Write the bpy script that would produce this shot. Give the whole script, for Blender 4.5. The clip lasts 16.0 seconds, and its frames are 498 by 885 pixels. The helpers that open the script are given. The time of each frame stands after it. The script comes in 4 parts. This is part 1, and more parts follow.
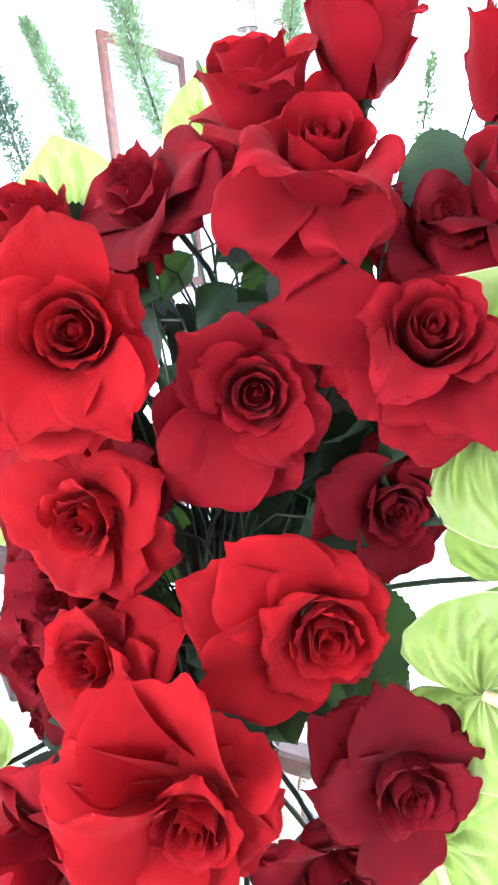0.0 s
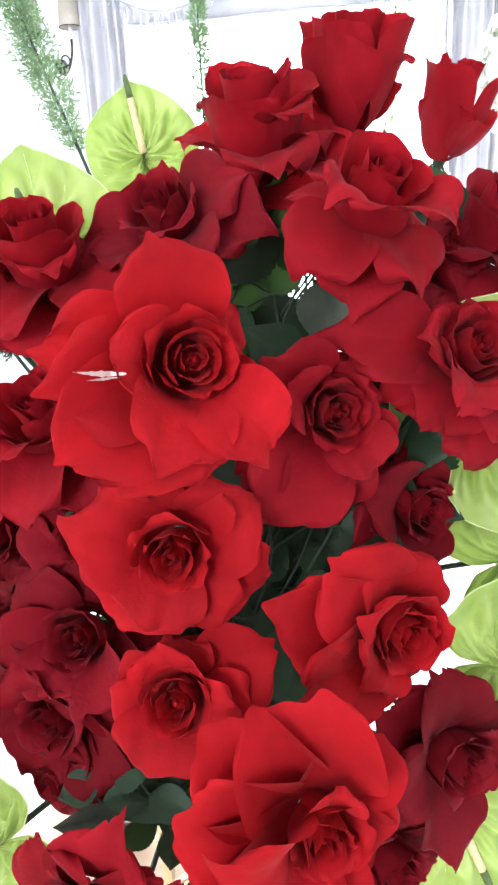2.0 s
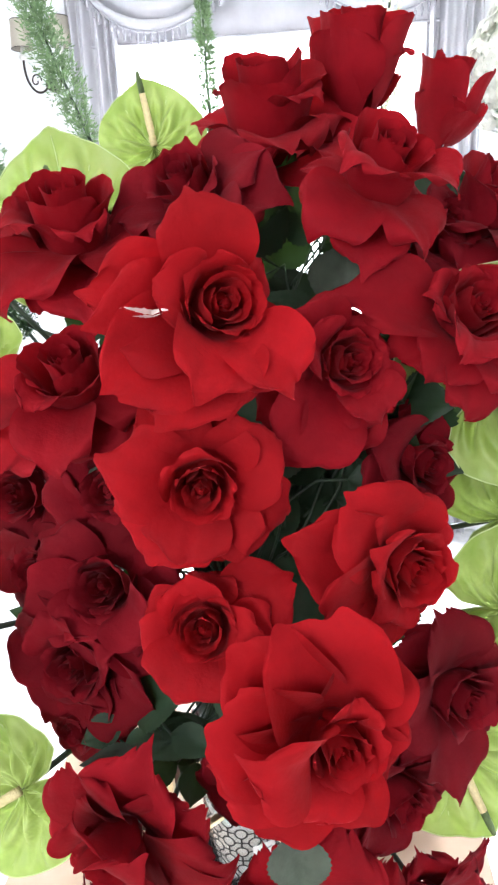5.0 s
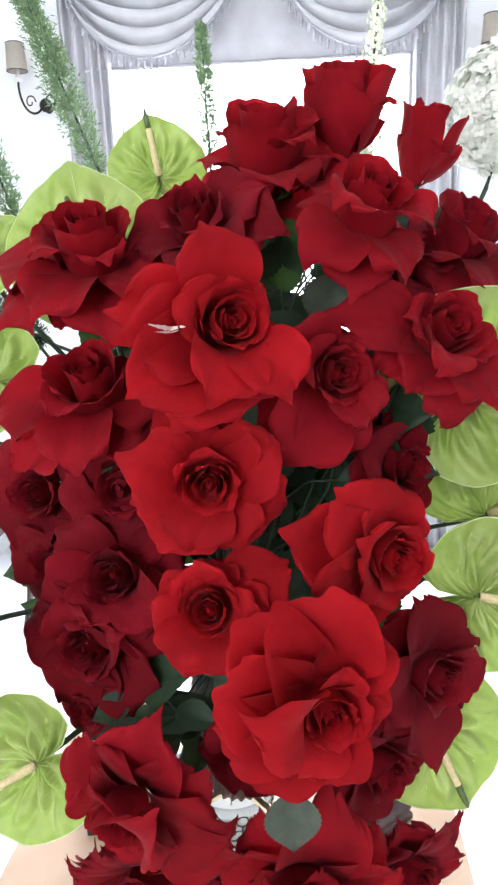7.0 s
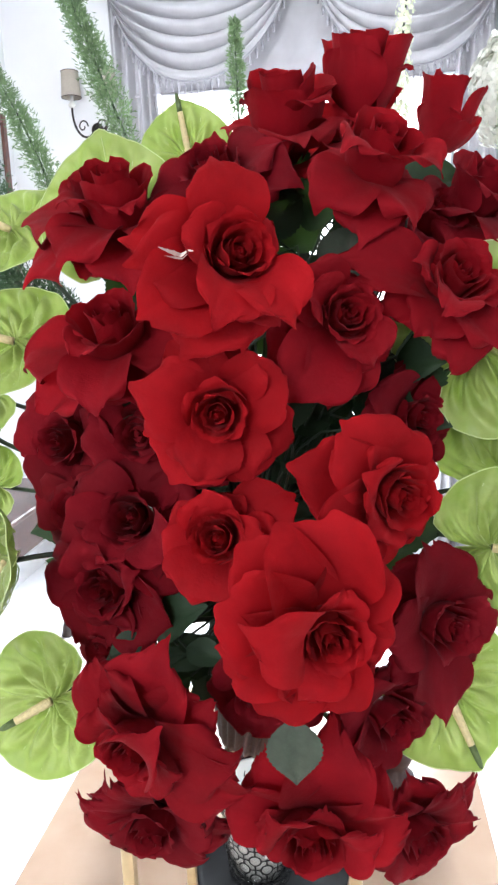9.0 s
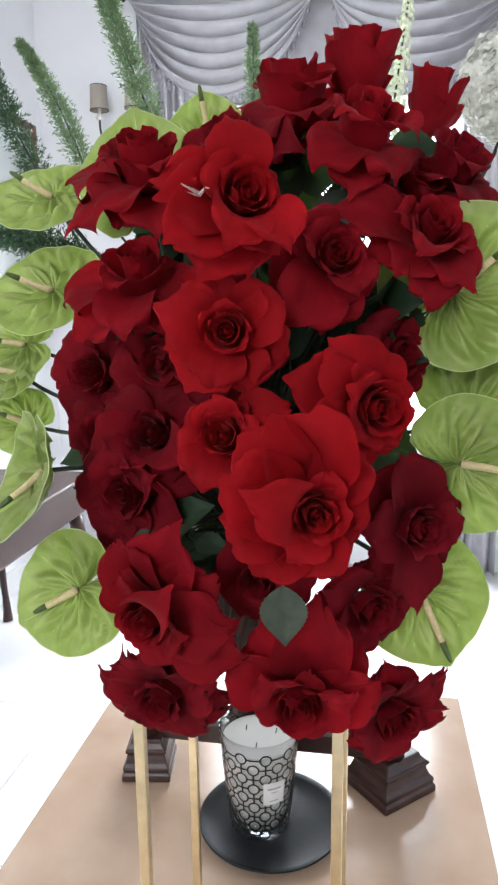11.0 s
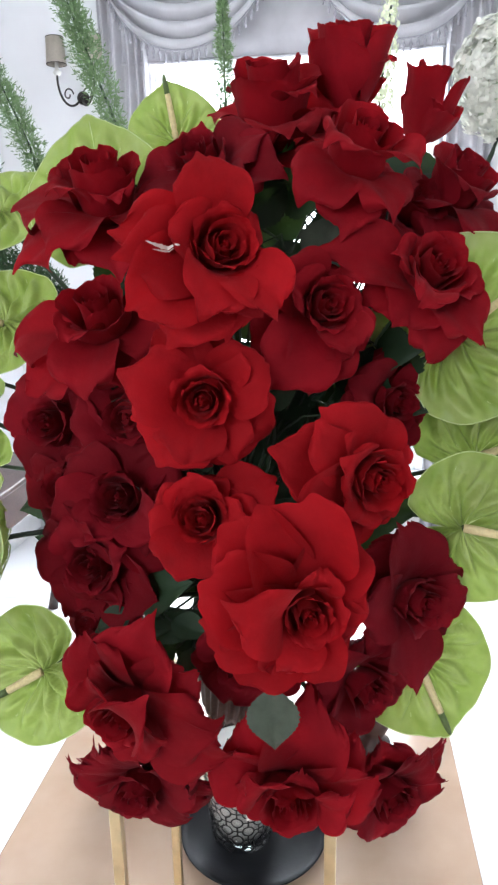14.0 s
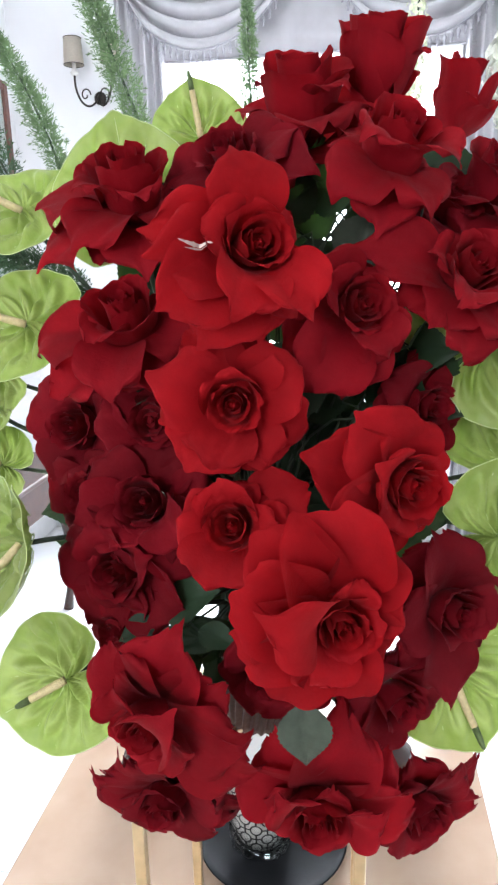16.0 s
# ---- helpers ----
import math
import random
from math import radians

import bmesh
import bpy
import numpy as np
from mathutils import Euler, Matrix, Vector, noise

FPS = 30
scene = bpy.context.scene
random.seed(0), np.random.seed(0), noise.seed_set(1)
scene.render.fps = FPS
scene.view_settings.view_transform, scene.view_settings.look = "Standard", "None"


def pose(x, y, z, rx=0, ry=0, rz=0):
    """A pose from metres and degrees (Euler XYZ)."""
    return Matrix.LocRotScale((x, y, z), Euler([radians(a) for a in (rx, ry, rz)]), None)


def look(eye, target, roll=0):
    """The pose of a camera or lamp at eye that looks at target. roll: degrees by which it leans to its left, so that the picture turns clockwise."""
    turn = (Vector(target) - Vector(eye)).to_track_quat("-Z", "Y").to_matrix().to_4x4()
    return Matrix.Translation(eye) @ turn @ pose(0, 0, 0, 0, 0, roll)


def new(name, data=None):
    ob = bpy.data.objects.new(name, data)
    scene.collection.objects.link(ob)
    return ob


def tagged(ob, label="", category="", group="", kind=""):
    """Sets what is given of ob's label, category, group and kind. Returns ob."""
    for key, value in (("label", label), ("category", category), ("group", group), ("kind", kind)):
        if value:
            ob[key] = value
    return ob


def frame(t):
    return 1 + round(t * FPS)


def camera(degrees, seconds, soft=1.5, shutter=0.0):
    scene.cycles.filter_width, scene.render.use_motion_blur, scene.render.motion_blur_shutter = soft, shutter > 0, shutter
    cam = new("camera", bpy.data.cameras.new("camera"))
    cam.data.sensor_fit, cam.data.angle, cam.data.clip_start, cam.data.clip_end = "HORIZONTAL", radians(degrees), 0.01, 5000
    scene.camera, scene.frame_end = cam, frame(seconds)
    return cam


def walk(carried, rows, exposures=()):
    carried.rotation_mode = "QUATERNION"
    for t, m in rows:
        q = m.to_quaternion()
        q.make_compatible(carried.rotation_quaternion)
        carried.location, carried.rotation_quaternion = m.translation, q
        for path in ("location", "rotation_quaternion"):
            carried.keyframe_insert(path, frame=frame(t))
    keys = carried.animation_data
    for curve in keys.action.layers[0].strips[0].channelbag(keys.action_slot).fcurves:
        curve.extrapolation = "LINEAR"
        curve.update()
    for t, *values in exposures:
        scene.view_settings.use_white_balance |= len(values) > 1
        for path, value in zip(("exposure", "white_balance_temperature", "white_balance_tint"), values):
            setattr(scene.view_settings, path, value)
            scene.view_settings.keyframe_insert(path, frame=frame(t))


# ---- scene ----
cam = camera(40.0, 16.0, soft=2.4)
PATH = [
    (0.0, 0.2756, -0.2482, 1.3301, 72.52, 4.42, 25.76),
    (0.5, 0.2510, -0.2579, 1.3463, 71.99, 3.55, 24.81),
    (1.0, 0.2382, -0.2324, 1.3342, 71.44, 2.43, 24.55),
    (1.5, 0.1660, -0.2473, 1.3457, 71.95, 4.54, 14.73),
    (2.0, 0.0961, -0.3091, 1.3531, 72.05, 2.83, 7.12),
    (2.5, 0.0702, -0.3426, 1.3645, 73.29, 3.39, 5.93),
    (3.0, 0.0670, -0.3545, 1.3479, 72.90, 2.36, 5.42),
    (3.5, 0.0796, -0.3530, 1.3243, 72.15, 2.13, 5.11),
    (4.0, 0.0783, -0.3521, 1.3133, 72.98, 2.44, 5.99),
    (6.5, 0.0694, -0.4122, 1.3240, 74.24, 2.31, 4.92),
    (7.0, 0.0675, -0.4281, 1.3239, 74.99, 1.78, 4.58),
    (7.5, 0.0628, -0.4284, 1.3163, 74.79, 1.18, 5.56),
    (8.0, 0.0599, -0.4330, 1.3065, 75.70, 1.08, 5.58),
    (8.5, 0.0673, -0.4408, 1.2834, 77.16, 0.96, 6.17),
    (9.0, 0.0977, -0.4599, 1.2545, 77.40, 1.77, 8.42),
    (9.5, 0.1300, -0.5576, 1.1945, 77.72, -0.04, 9.48),
    (10.0, 0.1301, -0.5879, 1.1776, 79.07, 0.68, 10.58),
    (12.5, 0.1168, -0.5413, 1.2000, 78.00, 0.67, 8.50),
    (13.0, 0.1141, -0.5196, 1.2350, 76.80, 0.60, 9.03),
    (13.5, 0.1082, -0.5061, 1.2590, 76.21, 0.96, 8.11),
    (14.0, 0.1037, -0.4816, 1.2696, 75.16, 1.06, 7.40),
    (14.5, 0.0967, -0.4640, 1.2636, 74.47, 1.10, 7.96),
    (15.0, 0.0858, -0.4639, 1.2680, 75.31, 0.73, 8.70),
    (15.5, 0.0853, -0.4645, 1.2685, 75.31, 0.88, 8.35),
    (16.0, 0.0862, -0.4641, 1.2685, 75.21, 1.14, 8.53),
]
walk(cam, [(t, pose(*row)) for t, *row in PATH], [(0, 1.42, 5500, 10), (0.5, 0.97, 5500, 10), (1.0, 0.7, 5800, 10), (1.5, 0.86, 6000, 10), (2.0, 0.86, 5950, 10), (2.5, 0.64, 5950, 10), (3.0, 0.36, 6000, 10),
    (3.5, 0.33, 6000, 10), (4.0, 0.5, 6050, 10), (6.5, 0.3, 6050, 10), (7.0, 0.23, 6000, 10), (8.0, 0.11, 6000, 10), (9.0, 0.14, 6050, 10), (9.5, 0.16, 6050, 10),
    (10.0, -0.22, 6100, 10), (12.5, -0.49, 6100, 10), (13.5, -0.33, 6050, 10), (14.5, -0.10, 6000, 10), (16.0, 0.02, 6000, 10)])
from mathutils.bvhtree import BVHTree

# ---- world, sun, large lights, exposure ----
def make_world():
    w = bpy.data.worlds.new("sky")
    scene.world = w
    w.use_nodes = True
    nt = w.node_tree
    sky = nt.nodes.new("ShaderNodeTexSky")
    sky.sky_type = "NISHITA"
    sky.sun_disc = False
    sky.sun_elevation, sky.sun_rotation = radians(48), radians(20)
    nt.links.new(sky.outputs[0], nt.nodes["Background"].inputs[0])
    nt.nodes["Background"].inputs[1].default_value = 0.12


make_world()


def area_light(name, m, w, h, power, colour):
    d = bpy.data.lights.new(name, "AREA")
    d.shape, d.size, d.size_y, d.energy, d.color = "RECTANGLE", w, h, power, colour
    ob = new(name, d)
    ob.matrix_world = m
    return ob


sun = bpy.data.lights.new("sun", "SUN")
sun.energy, sun.angle, sun.color = 2.0, radians(0.6), (1, 0.95, 0.88)
new("sun", sun).matrix_world = look((0.6, 8, 9), (0, 3.6, 0.5))
# daylight coming in by the tall window
area_light("window_daylight", look((-0.17, 3.84, 1.5), (-0.17, 0, 0.8)), 1.5, 2.2, 170, (0.96, 0.98, 1))
# added fill lamp behind the camera that lights the roses' fronts
area_light("garden_door_daylight", look((-1.05, -3.72, 2.15), (-0.2, 0, 1.0)), 1.4, 0.95, 98, (1, 0.98, 0.95))
# weak added fill lamp from the east, out of view
area_light("side_window_daylight", look((3.28, 0.9, 1.6), (0, 0.6, 1.0)), 1.6, 1.7, 7, (0.98, 0.99, 1))


# ---- materials ----
def material(name, colour, rough=0.5, metal=0.0, vary=0.15, scale=30.0, bump=0.0, bump_scale=200.0, second=None,
             sheen=0.0, translucent=0.0, coat=0.0, through_colour=None, island=0.0, objectwise=0.0, spec=0.5):
    m = bpy.data.materials.new(name)
    m.use_nodes = True
    nt = m.node_tree
    n, l = nt.nodes, nt.links
    b = n["Principled BSDF"]
    b.inputs["Roughness"].default_value = rough
    b.inputs["Metallic"].default_value = metal
    b.inputs["Specular IOR Level"].default_value = spec
    if sheen:
        b.inputs["Sheen Weight"].default_value = sheen
        b.inputs["Sheen Roughness"].default_value = 0.4
        b.inputs["Sheen Tint"].default_value = (*[min(1, c * 1.5 + 0.12) for c in colour], 1)
    if coat:
        b.inputs["Coat Weight"].default_value = coat
        b.inputs["Coat Roughness"].default_value = 0.12
    tc = n.new("ShaderNodeTexCoord")
    nz = n.new("ShaderNodeTexNoise")
    nz.inputs["Scale"].default_value = scale
    nz.inputs["Detail"].default_value = 5
    l.new(tc.outputs["Object"], nz.inputs["Vector"])
    mix = n.new("ShaderNodeMix")
    mix.data_type = "RGBA"
    second = second or tuple(c * (1 - vary * 2) for c in colour)
    mix.inputs[6].default_value = (*colour, 1)
    mix.inputs[7].default_value = (*second, 1)
    ramp = n.new("ShaderNodeMapRange")
    ramp.inputs[1].default_value, ramp.inputs[2].default_value = 0.3, 0.7
    l.new(nz.outputs[0], ramp.inputs[0])
    l.new(ramp.outputs[0], mix.inputs[0])
    colour_out = mix.outputs[2]
    if island or objectwise:
        hs = n.new("ShaderNodeHueSaturation")
        mr = n.new("ShaderNodeMapRange")
        amount = island or objectwise
        mr.inputs[3].default_value, mr.inputs[4].default_value = 1 - amount, 1 + amount
        if island:
            l.new(n.new("ShaderNodeNewGeometry").outputs["Random Per Island"], mr.inputs[0])
        else:
            l.new(n.new("ShaderNodeObjectInfo").outputs["Random"], mr.inputs[0])
        l.new(mr.outputs[0], hs.inputs["Value"])
        l.new(colour_out, hs.inputs["Color"])
        colour_out = hs.outputs[0]
    l.new(colour_out, b.inputs["Base Color"])
    if bump:
        nb = n.new("ShaderNodeTexNoise")
        nb.inputs["Scale"].default_value = bump_scale
        nb.inputs["Detail"].default_value = 4
        l.new(tc.outputs["Object"], nb.inputs["Vector"])
        bp = n.new("ShaderNodeBump")
        bp.inputs["Strength"].default_value = bump
        bp.inputs["Distance"].default_value = 0.002
        l.new(nb.outputs[0], bp.inputs["Height"])
        l.new(bp.outputs[0], b.inputs["Normal"])
    if translucent:
        tr = n.new("ShaderNodeBsdfTranslucent")
        tr.inputs[0].default_value = (*(through_colour or colour), 1)
        ms = n.new("ShaderNodeMixShader")
        ms.inputs[0].default_value = translucent
        l.new(b.outputs[0], ms.inputs[1])
        l.new(tr.outputs[0], ms.inputs[2])
        l.new(ms.outputs[0], n["Material Output"].inputs[0])
    return m


PETAL = material("rose_petal", (0.30, 0.0046, 0.0078), 0.72, 0, 0.19, 24, 0.25, 320, translucent=0.18,
                 through_colour=(0.5, 0.006, 0.008), objectwise=0.12, spec=0.07, sheen=0.12)
# the same red petal with full shade put into its colour
PETAL_SHADED = material("shaded_rose_petal", (0.15, 0.0032, 0.0078), 0.72, 0, 0.19, 24, 0.25, 320, translucent=0.12,
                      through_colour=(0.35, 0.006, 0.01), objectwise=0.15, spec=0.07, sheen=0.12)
# in-between copy of the red petal, partial shade put into its colour
PETAL_HALF_SHADE = material("half_shaded_rose_petal", (0.215, 0.0038, 0.0085), 0.72, 0, 0.19, 24, 0.25, 320, translucent=0.15,
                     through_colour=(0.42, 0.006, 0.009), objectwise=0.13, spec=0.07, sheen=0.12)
STREAK = material("white_streak", (0.64, 0.46, 0.41), 0.6, 0, 0.15, 90)
SPATHE = material("spathe_green", (0.155, 0.225, 0.030), 0.42, 0, 0.12, 28, 0.2, 120, second=(0.29, 0.335, 0.11), translucent=0.18,
                  through_colour=(0.27, 0.40, 0.06), spec=0.3, objectwise=0.12)
SPATHE_EDGE = material("spathe_rim", (0.42, 0.50, 0.20), 0.4, 0, 0.1, 60)
SPADIX = material("spadix_cream", (0.62, 0.50, 0.26), 0.6, 0, 0.12, 300, 0.6, 900)
SPADIX_TIP = material("spadix_green_tip", (0.08, 0.12, 0.03), 0.6, 0, 0.15, 300, 0.6, 900)
STEM = material("stem_green", (0.018, 0.038, 0.012), 0.5, 0, 0.2, 60)
LEAF = material("rose_leaf", (0.012, 0.028, 0.012), 0.55, 0, 0.15, 40, 0.3, 160, spec=0.2, second=(0.022, 0.040, 0.020), translucent=0.1,
                through_colour=(0.07, 0.14, 0.02), objectwise=0.25)
LEAF_PALE = material("rose_leaf_underside", (0.058, 0.072, 0.050), 0.6, 0, 0.18, 60, 0.4, 160, spec=0.2)
FERN = material("fern_green", (0.19, 0.28, 0.14), 0.5, 0, 0.15, 60, translucent=0.25, through_colour=(0.2, 0.32, 0.12), island=0.35)
FERN_DARK = material("fern_dark_green", (0.03, 0.075, 0.03), 0.5, 0, 0.15, 60, translucent=0.15, through_colour=(0.1, 0.2, 0.06), island=0.35)
WHITE_FLOWER = material("white_flower", (0.8, 0.8, 0.72), 0.6, 0, 0.05, 50, translucent=0.25, island=0.12)
SPIKE_FLOWER = material("greenish_white_bells", (0.70, 0.74, 0.52), 0.6, 0, 0.08, 50, translucent=0.25, island=0.18)
GOLD = material("brushed_gold", (0.72, 0.60, 0.37), 0.28, 1, 0.08, 60, 0.1, 500)
FOAM = material("floral_foam", (0.03, 0.055, 0.03), 0.9, 0, 0.2, 80, 0.6, 300)
BROWN_POT = material("ribbed_brown_pot", (0.085, 0.040, 0.028), 0.5, 0, 0.2, 60, 0.4, 200)
WOOD = material("dark_carved_wood", (0.050, 0.018, 0.012), 0.38, 0, 0.25, 35, 0.4, 120, coat=0.2)
WOOD_RED = material("reddish_wood", (0.16, 0.05, 0.03), 0.35, 0, 0.25, 30, 0.2, 100, coat=0.2)
MARBLE = material("cream_marble", (0.40, 0.27, 0.185), 0.16, 0, 0.06, 6, 0.0, 50, second=(0.48, 0.35, 0.255), coat=0.3)
FLOOR_WHITE = material("white_marble_floor", (0.88, 0.88, 0.88), 0.12, 0, 0.04, 2.5, second=(0.83, 0.83, 0.84))
GROUT = material("pale_joint", (0.74, 0.73, 0.72), 0.7, 0, 0.1, 30)
WALL = material("white_wall_paint", (0.87, 0.87, 0.88), 0.75, 0, 0.03, 3, 0.15, 220)
CEILING = material("white_ceiling_paint", (0.84, 0.84, 0.84), 0.8, 0, 0.03, 3)
PLASTER = material("white_plaster", (0.82, 0.82, 0.81), 0.6, 0, 0.04, 12)
FABRIC = material("grey_satin_curtain", (0.52, 0.51, 0.53), 0.42, 0, 0.08, 10, 0.2, 600, second=(0.44, 0.43, 0.45), sheen=0.3)
FRINGE = material("grey_tassel", (0.42, 0.41, 0.44), 0.7, 0, 0.2, 200, 0.5, 500)
IRON = material("dark_iron", (0.06, 0.05, 0.045), 0.45, 0.8, 0.2, 50)
SHADE = material("linen_shade", (0.62, 0.56, 0.47), 0.8, 0, 0.08, 100, 0.4, 700, translucent=0.3)
BLACK_PLATE = material("black_ceramic", (0.006, 0.006, 0.008), 0.35, 0, 0.2, 40, 0.1, 150, spec=0.22)
BLACK_PRINT = material("black_print", (0.012, 0.012, 0.012), 0.4, 0, 0.1, 60)
WAX = material("white_wax", (0.74, 0.72, 0.68), 0.5, 0, 0.03, 30)
LABEL = material("white_label", (0.78, 0.77, 0.75), 0.6, 0, 0.04, 60)
PRINT_GREY = material("grey_print", (0.35, 0.35, 0.35), 0.6, 0, 0.05, 60)
MAT_PAPER = material("picture_paper", (0.66, 0.68, 0.66), 0.6, 0, 0.1, 5, second=(0.5, 0.56, 0.55))
PVC = material("white_window_frame", (0.8, 0.8, 0.8), 0.35, 0, 0.03, 10)


def glass_material(name, colour, rough=0.02):
    m = bpy.data.materials.new(name)
    m.use_nodes = True
    nt = m.node_tree
    b = nt.nodes["Principled BSDF"]
    b.inputs["Base Color"].default_value = (*colour, 1)
    b.inputs["Transmission Weight"].default_value = 1
    b.inputs["Roughness"].default_value = rough
    b.inputs["IOR"].default_value = 1.45
    return m


GLASS = glass_material("clear_glass", (0.96, 0.97, 0.97))


def thin_glass_material(name):
    """A thin clear shell: see-through, with a sharp reflection that grows towards the edge."""
    m = bpy.data.materials.new(name)
    m.use_nodes = True
    n, l = m.node_tree.nodes, m.node_tree.links
    tr, gl, mx, lw, pw = (n.new("ShaderNode" + k) for k in ("BsdfTransparent", "BsdfGlossy", "MixShader", "LayerWeight", "Math"))
    tr.inputs[0].default_value = (0.93, 0.94, 0.94, 1)
    gl.inputs["Roughness"].default_value = 0.03
    lw.inputs[0].default_value = 0.5
    pw.operation = "POWER"
    pw.inputs[1].default_value = 3.0
    l.new(lw.outputs["Facing"], pw.inputs[0])
    l.new(pw.outputs[0], mx.inputs[0])
    l.new(tr.outputs[0], mx.inputs[1])
    l.new(gl.outputs[0], mx.inputs[2])
    l.new(mx.outputs[0], n["Material Output"].inputs[0])
    return m


THIN_GLASS = thin_glass_material("thin_clear_glass")


def glow_material(name, colour, strength):
    m = bpy.data.materials.new(name)
    m.use_nodes = True
    nt = m.node_tree
    e = nt.nodes.new("ShaderNodeEmission")
    e.inputs[0].default_value = (*colour, 1)
    e.inputs[1].default_value = strength
    nt.links.new(e.outputs[0], nt.nodes["Material Output"].inputs[0])
    return m


BRIGHT_SKY = glow_material("bright_daylight_backdrop", (0.97, 0.985, 1.0), 3.0)


# ---- mesh helpers ----
def mesh_from(name, verts, faces, mat, smooth=True):
    me = bpy.data.meshes.new(name)
    me.from_pydata([tuple(v) for v in verts], [], faces)
    me.materials.append(mat)
    if smooth:
        me.polygons.foreach_set("use_smooth", [True] * len(me.polygons))
    me.update()
    return me


def thing(name, m=None, label="", category="", group="", kind=""):
    ob = new(name)
    ob.empty_display_size = 0.02
    if m is not None:
        ob.matrix_world = m
    return tagged(ob, label, category, group, kind)


def piece(name, me, parent=None, label="", m=None):
    ob = new(name, me)
    if parent is not None:
        ob.parent = parent
    if m is not None:
        ob.matrix_basis = m
    if label:
        ob["label"] = label
    return ob


def bm_mesh(name, bm, mat, smooth=False):
    me = bpy.data.meshes.new(name)
    bm.normal_update()
    bm.to_mesh(me)
    bm.free()
    me.materials.append(mat)
    if smooth:
        me.polygons.foreach_set("use_smooth", [True] * len(me.polygons))
    return me


def part(name, bm, mat, parent, label="", smooth=False):
    return piece(name, bm_mesh(name, bm, mat, smooth), parent, label)


def add_box(bm, c, s, bevel=0.0, turn=0.0):
    m = Matrix.Translation(c) @ Matrix.Rotation(radians(turn), 4, "Z") @ Matrix.Diagonal((*s, 1))
    r = bmesh.ops.create_cube(bm, size=1, matrix=m)
    if bevel:
        edges = list({e for v in r["verts"] for e in v.link_edges})
        bmesh.ops.bevel(bm, geom=edges, offset=bevel, segments=2, affect="EDGES", profile=0.5)
    return bm


def box(c, s, bevel=0.0, turn=0.0):
    return add_box(bmesh.new(), c, s, bevel, turn)


def grid_faces(nu, nv, close=False):
    f = []
    for j in range(nv - 1):
        for i in range(nu if close else nu - 1):
            k = (i + 1) % nu
            f.append((j * nu + i, j * nu + k, (j + 1) * nu + k, (j + 1) * nu + i))
    return f


def lathe(profile, n=32):
    """Verts and faces of a turned shape from (radius, height) pairs."""
    v = []
    for r, z in profile:
        for i in range(n):
            a = 2 * math.pi * i / n
            v.append((r * math.cos(a), r * math.sin(a), z))
    return v, grid_faces(n, len(profile), True)


def tube(points, radii, n=7):
    """Verts and faces of a tube along points."""
    v = []
    pts = [Vector(p) for p in points]
    for i, p in enumerate(pts):
        d = (pts[min(i + 1, len(pts) - 1)] - pts[max(i - 1, 0)]).normalized()
        side = d.cross(Vector((0.31, 0.2, 0.93))).normalized()
        up = d.cross(side)
        r = radii[i] if hasattr(radii, "__len__") else radii
        for k in range(n):
            a = 2 * math.pi * k / n
            v.append(p + side * (r * math.cos(a)) + up * (r * math.sin(a)))
    f = grid_faces(n, len(pts), True)
    f.append(tuple(range(n))[::-1])
    f.append(tuple(range(n * (len(pts) - 1), n * len(pts))))
    return v, f


def bezier(a, b, c, d, n=9):
    a, b, c, d = Vector(a), Vector(b), Vector(c), Vector(d)
    out = []
    for i in range(n):
        t = i / (n - 1)
        out.append(a * (1 - t) ** 3 + b * 3 * t * (1 - t) ** 2 + c * 3 * t * t * (1 - t) + d * t ** 3)
    return out


def facing(pos, axis, spin=0.0):
    """A pose at pos whose z axis points along axis."""
    q = Vector(axis).normalized().to_track_quat("Z", "Y")
    return Matrix.Translation(pos) @ q.to_matrix().to_4x4() @ Matrix.Rotation(spin, 4, "Z")


# ---- room ----
XL, XR, YB, YF, ZC = -1.88, 3.4, 3.6, -3.8, 3.15
FZ = -0.42  # level of the floor
WX0, WX1, WZ0, WZ1 = -0.95, 0.63, 0.0, 2.62


def wall_with_hole(name, axis, at_, lo, hi, holes, thick, outward):
    """A wall along x (axis 'x') or y, with openings (lo, hi, bottom, top) through it."""
    bm = bmesh.new()
    holes = sorted(holes)
    spans = []
    cur = lo
    for h0, h1, z0, z1 in holes:
        spans.append((cur, h0, FZ, ZC))
        spans.append((h0, h1, FZ, z0))
        spans.append((h0, h1, z1, ZC))
        cur = h1
    spans.append((cur, hi, FZ, ZC))
    for a0, a1, z0, z1 in spans:
        mid = at_ + outward * thick / 2
        if axis == "x":
            add_box(bm, ((a0 + a1) / 2, mid, (z0 + z1) / 2), (a1 - a0, thick, z1 - z0))
        else:
            add_box(bm, (mid, (a0 + a1) / 2, (z0 + z1) / 2), (thick, a1 - a0, z1 - z0))
    ob = new(name, bm_mesh(name, bm, WALL))
    return tagged(ob, "smooth white painted plaster wall", "wall", kind="structure")


wall_with_hole("wall_north", "x", YB, XL - 0.2, XR + 0.2, [(WX0, WX1, WZ0, WZ1)], 0.2, 1)
# this wall's opening is unseen, cut for the added front fill lamp
wall_with_hole("wall_south", "x", YF, XL - 0.2, XR + 0.2, [(-1.75, 0.25, 0.35, 2.65)], 0.2, -1)
wall_with_hole("wall_west", "y", XL, YF, YB, [], 0.2, -1)
# the east opening is made up to hold the side fill lamp
wall_with_hole("wall_east", "y", XR, YF, YB, [(0.1, 1.7, 0.75, 2.45)], 0.2, 1)
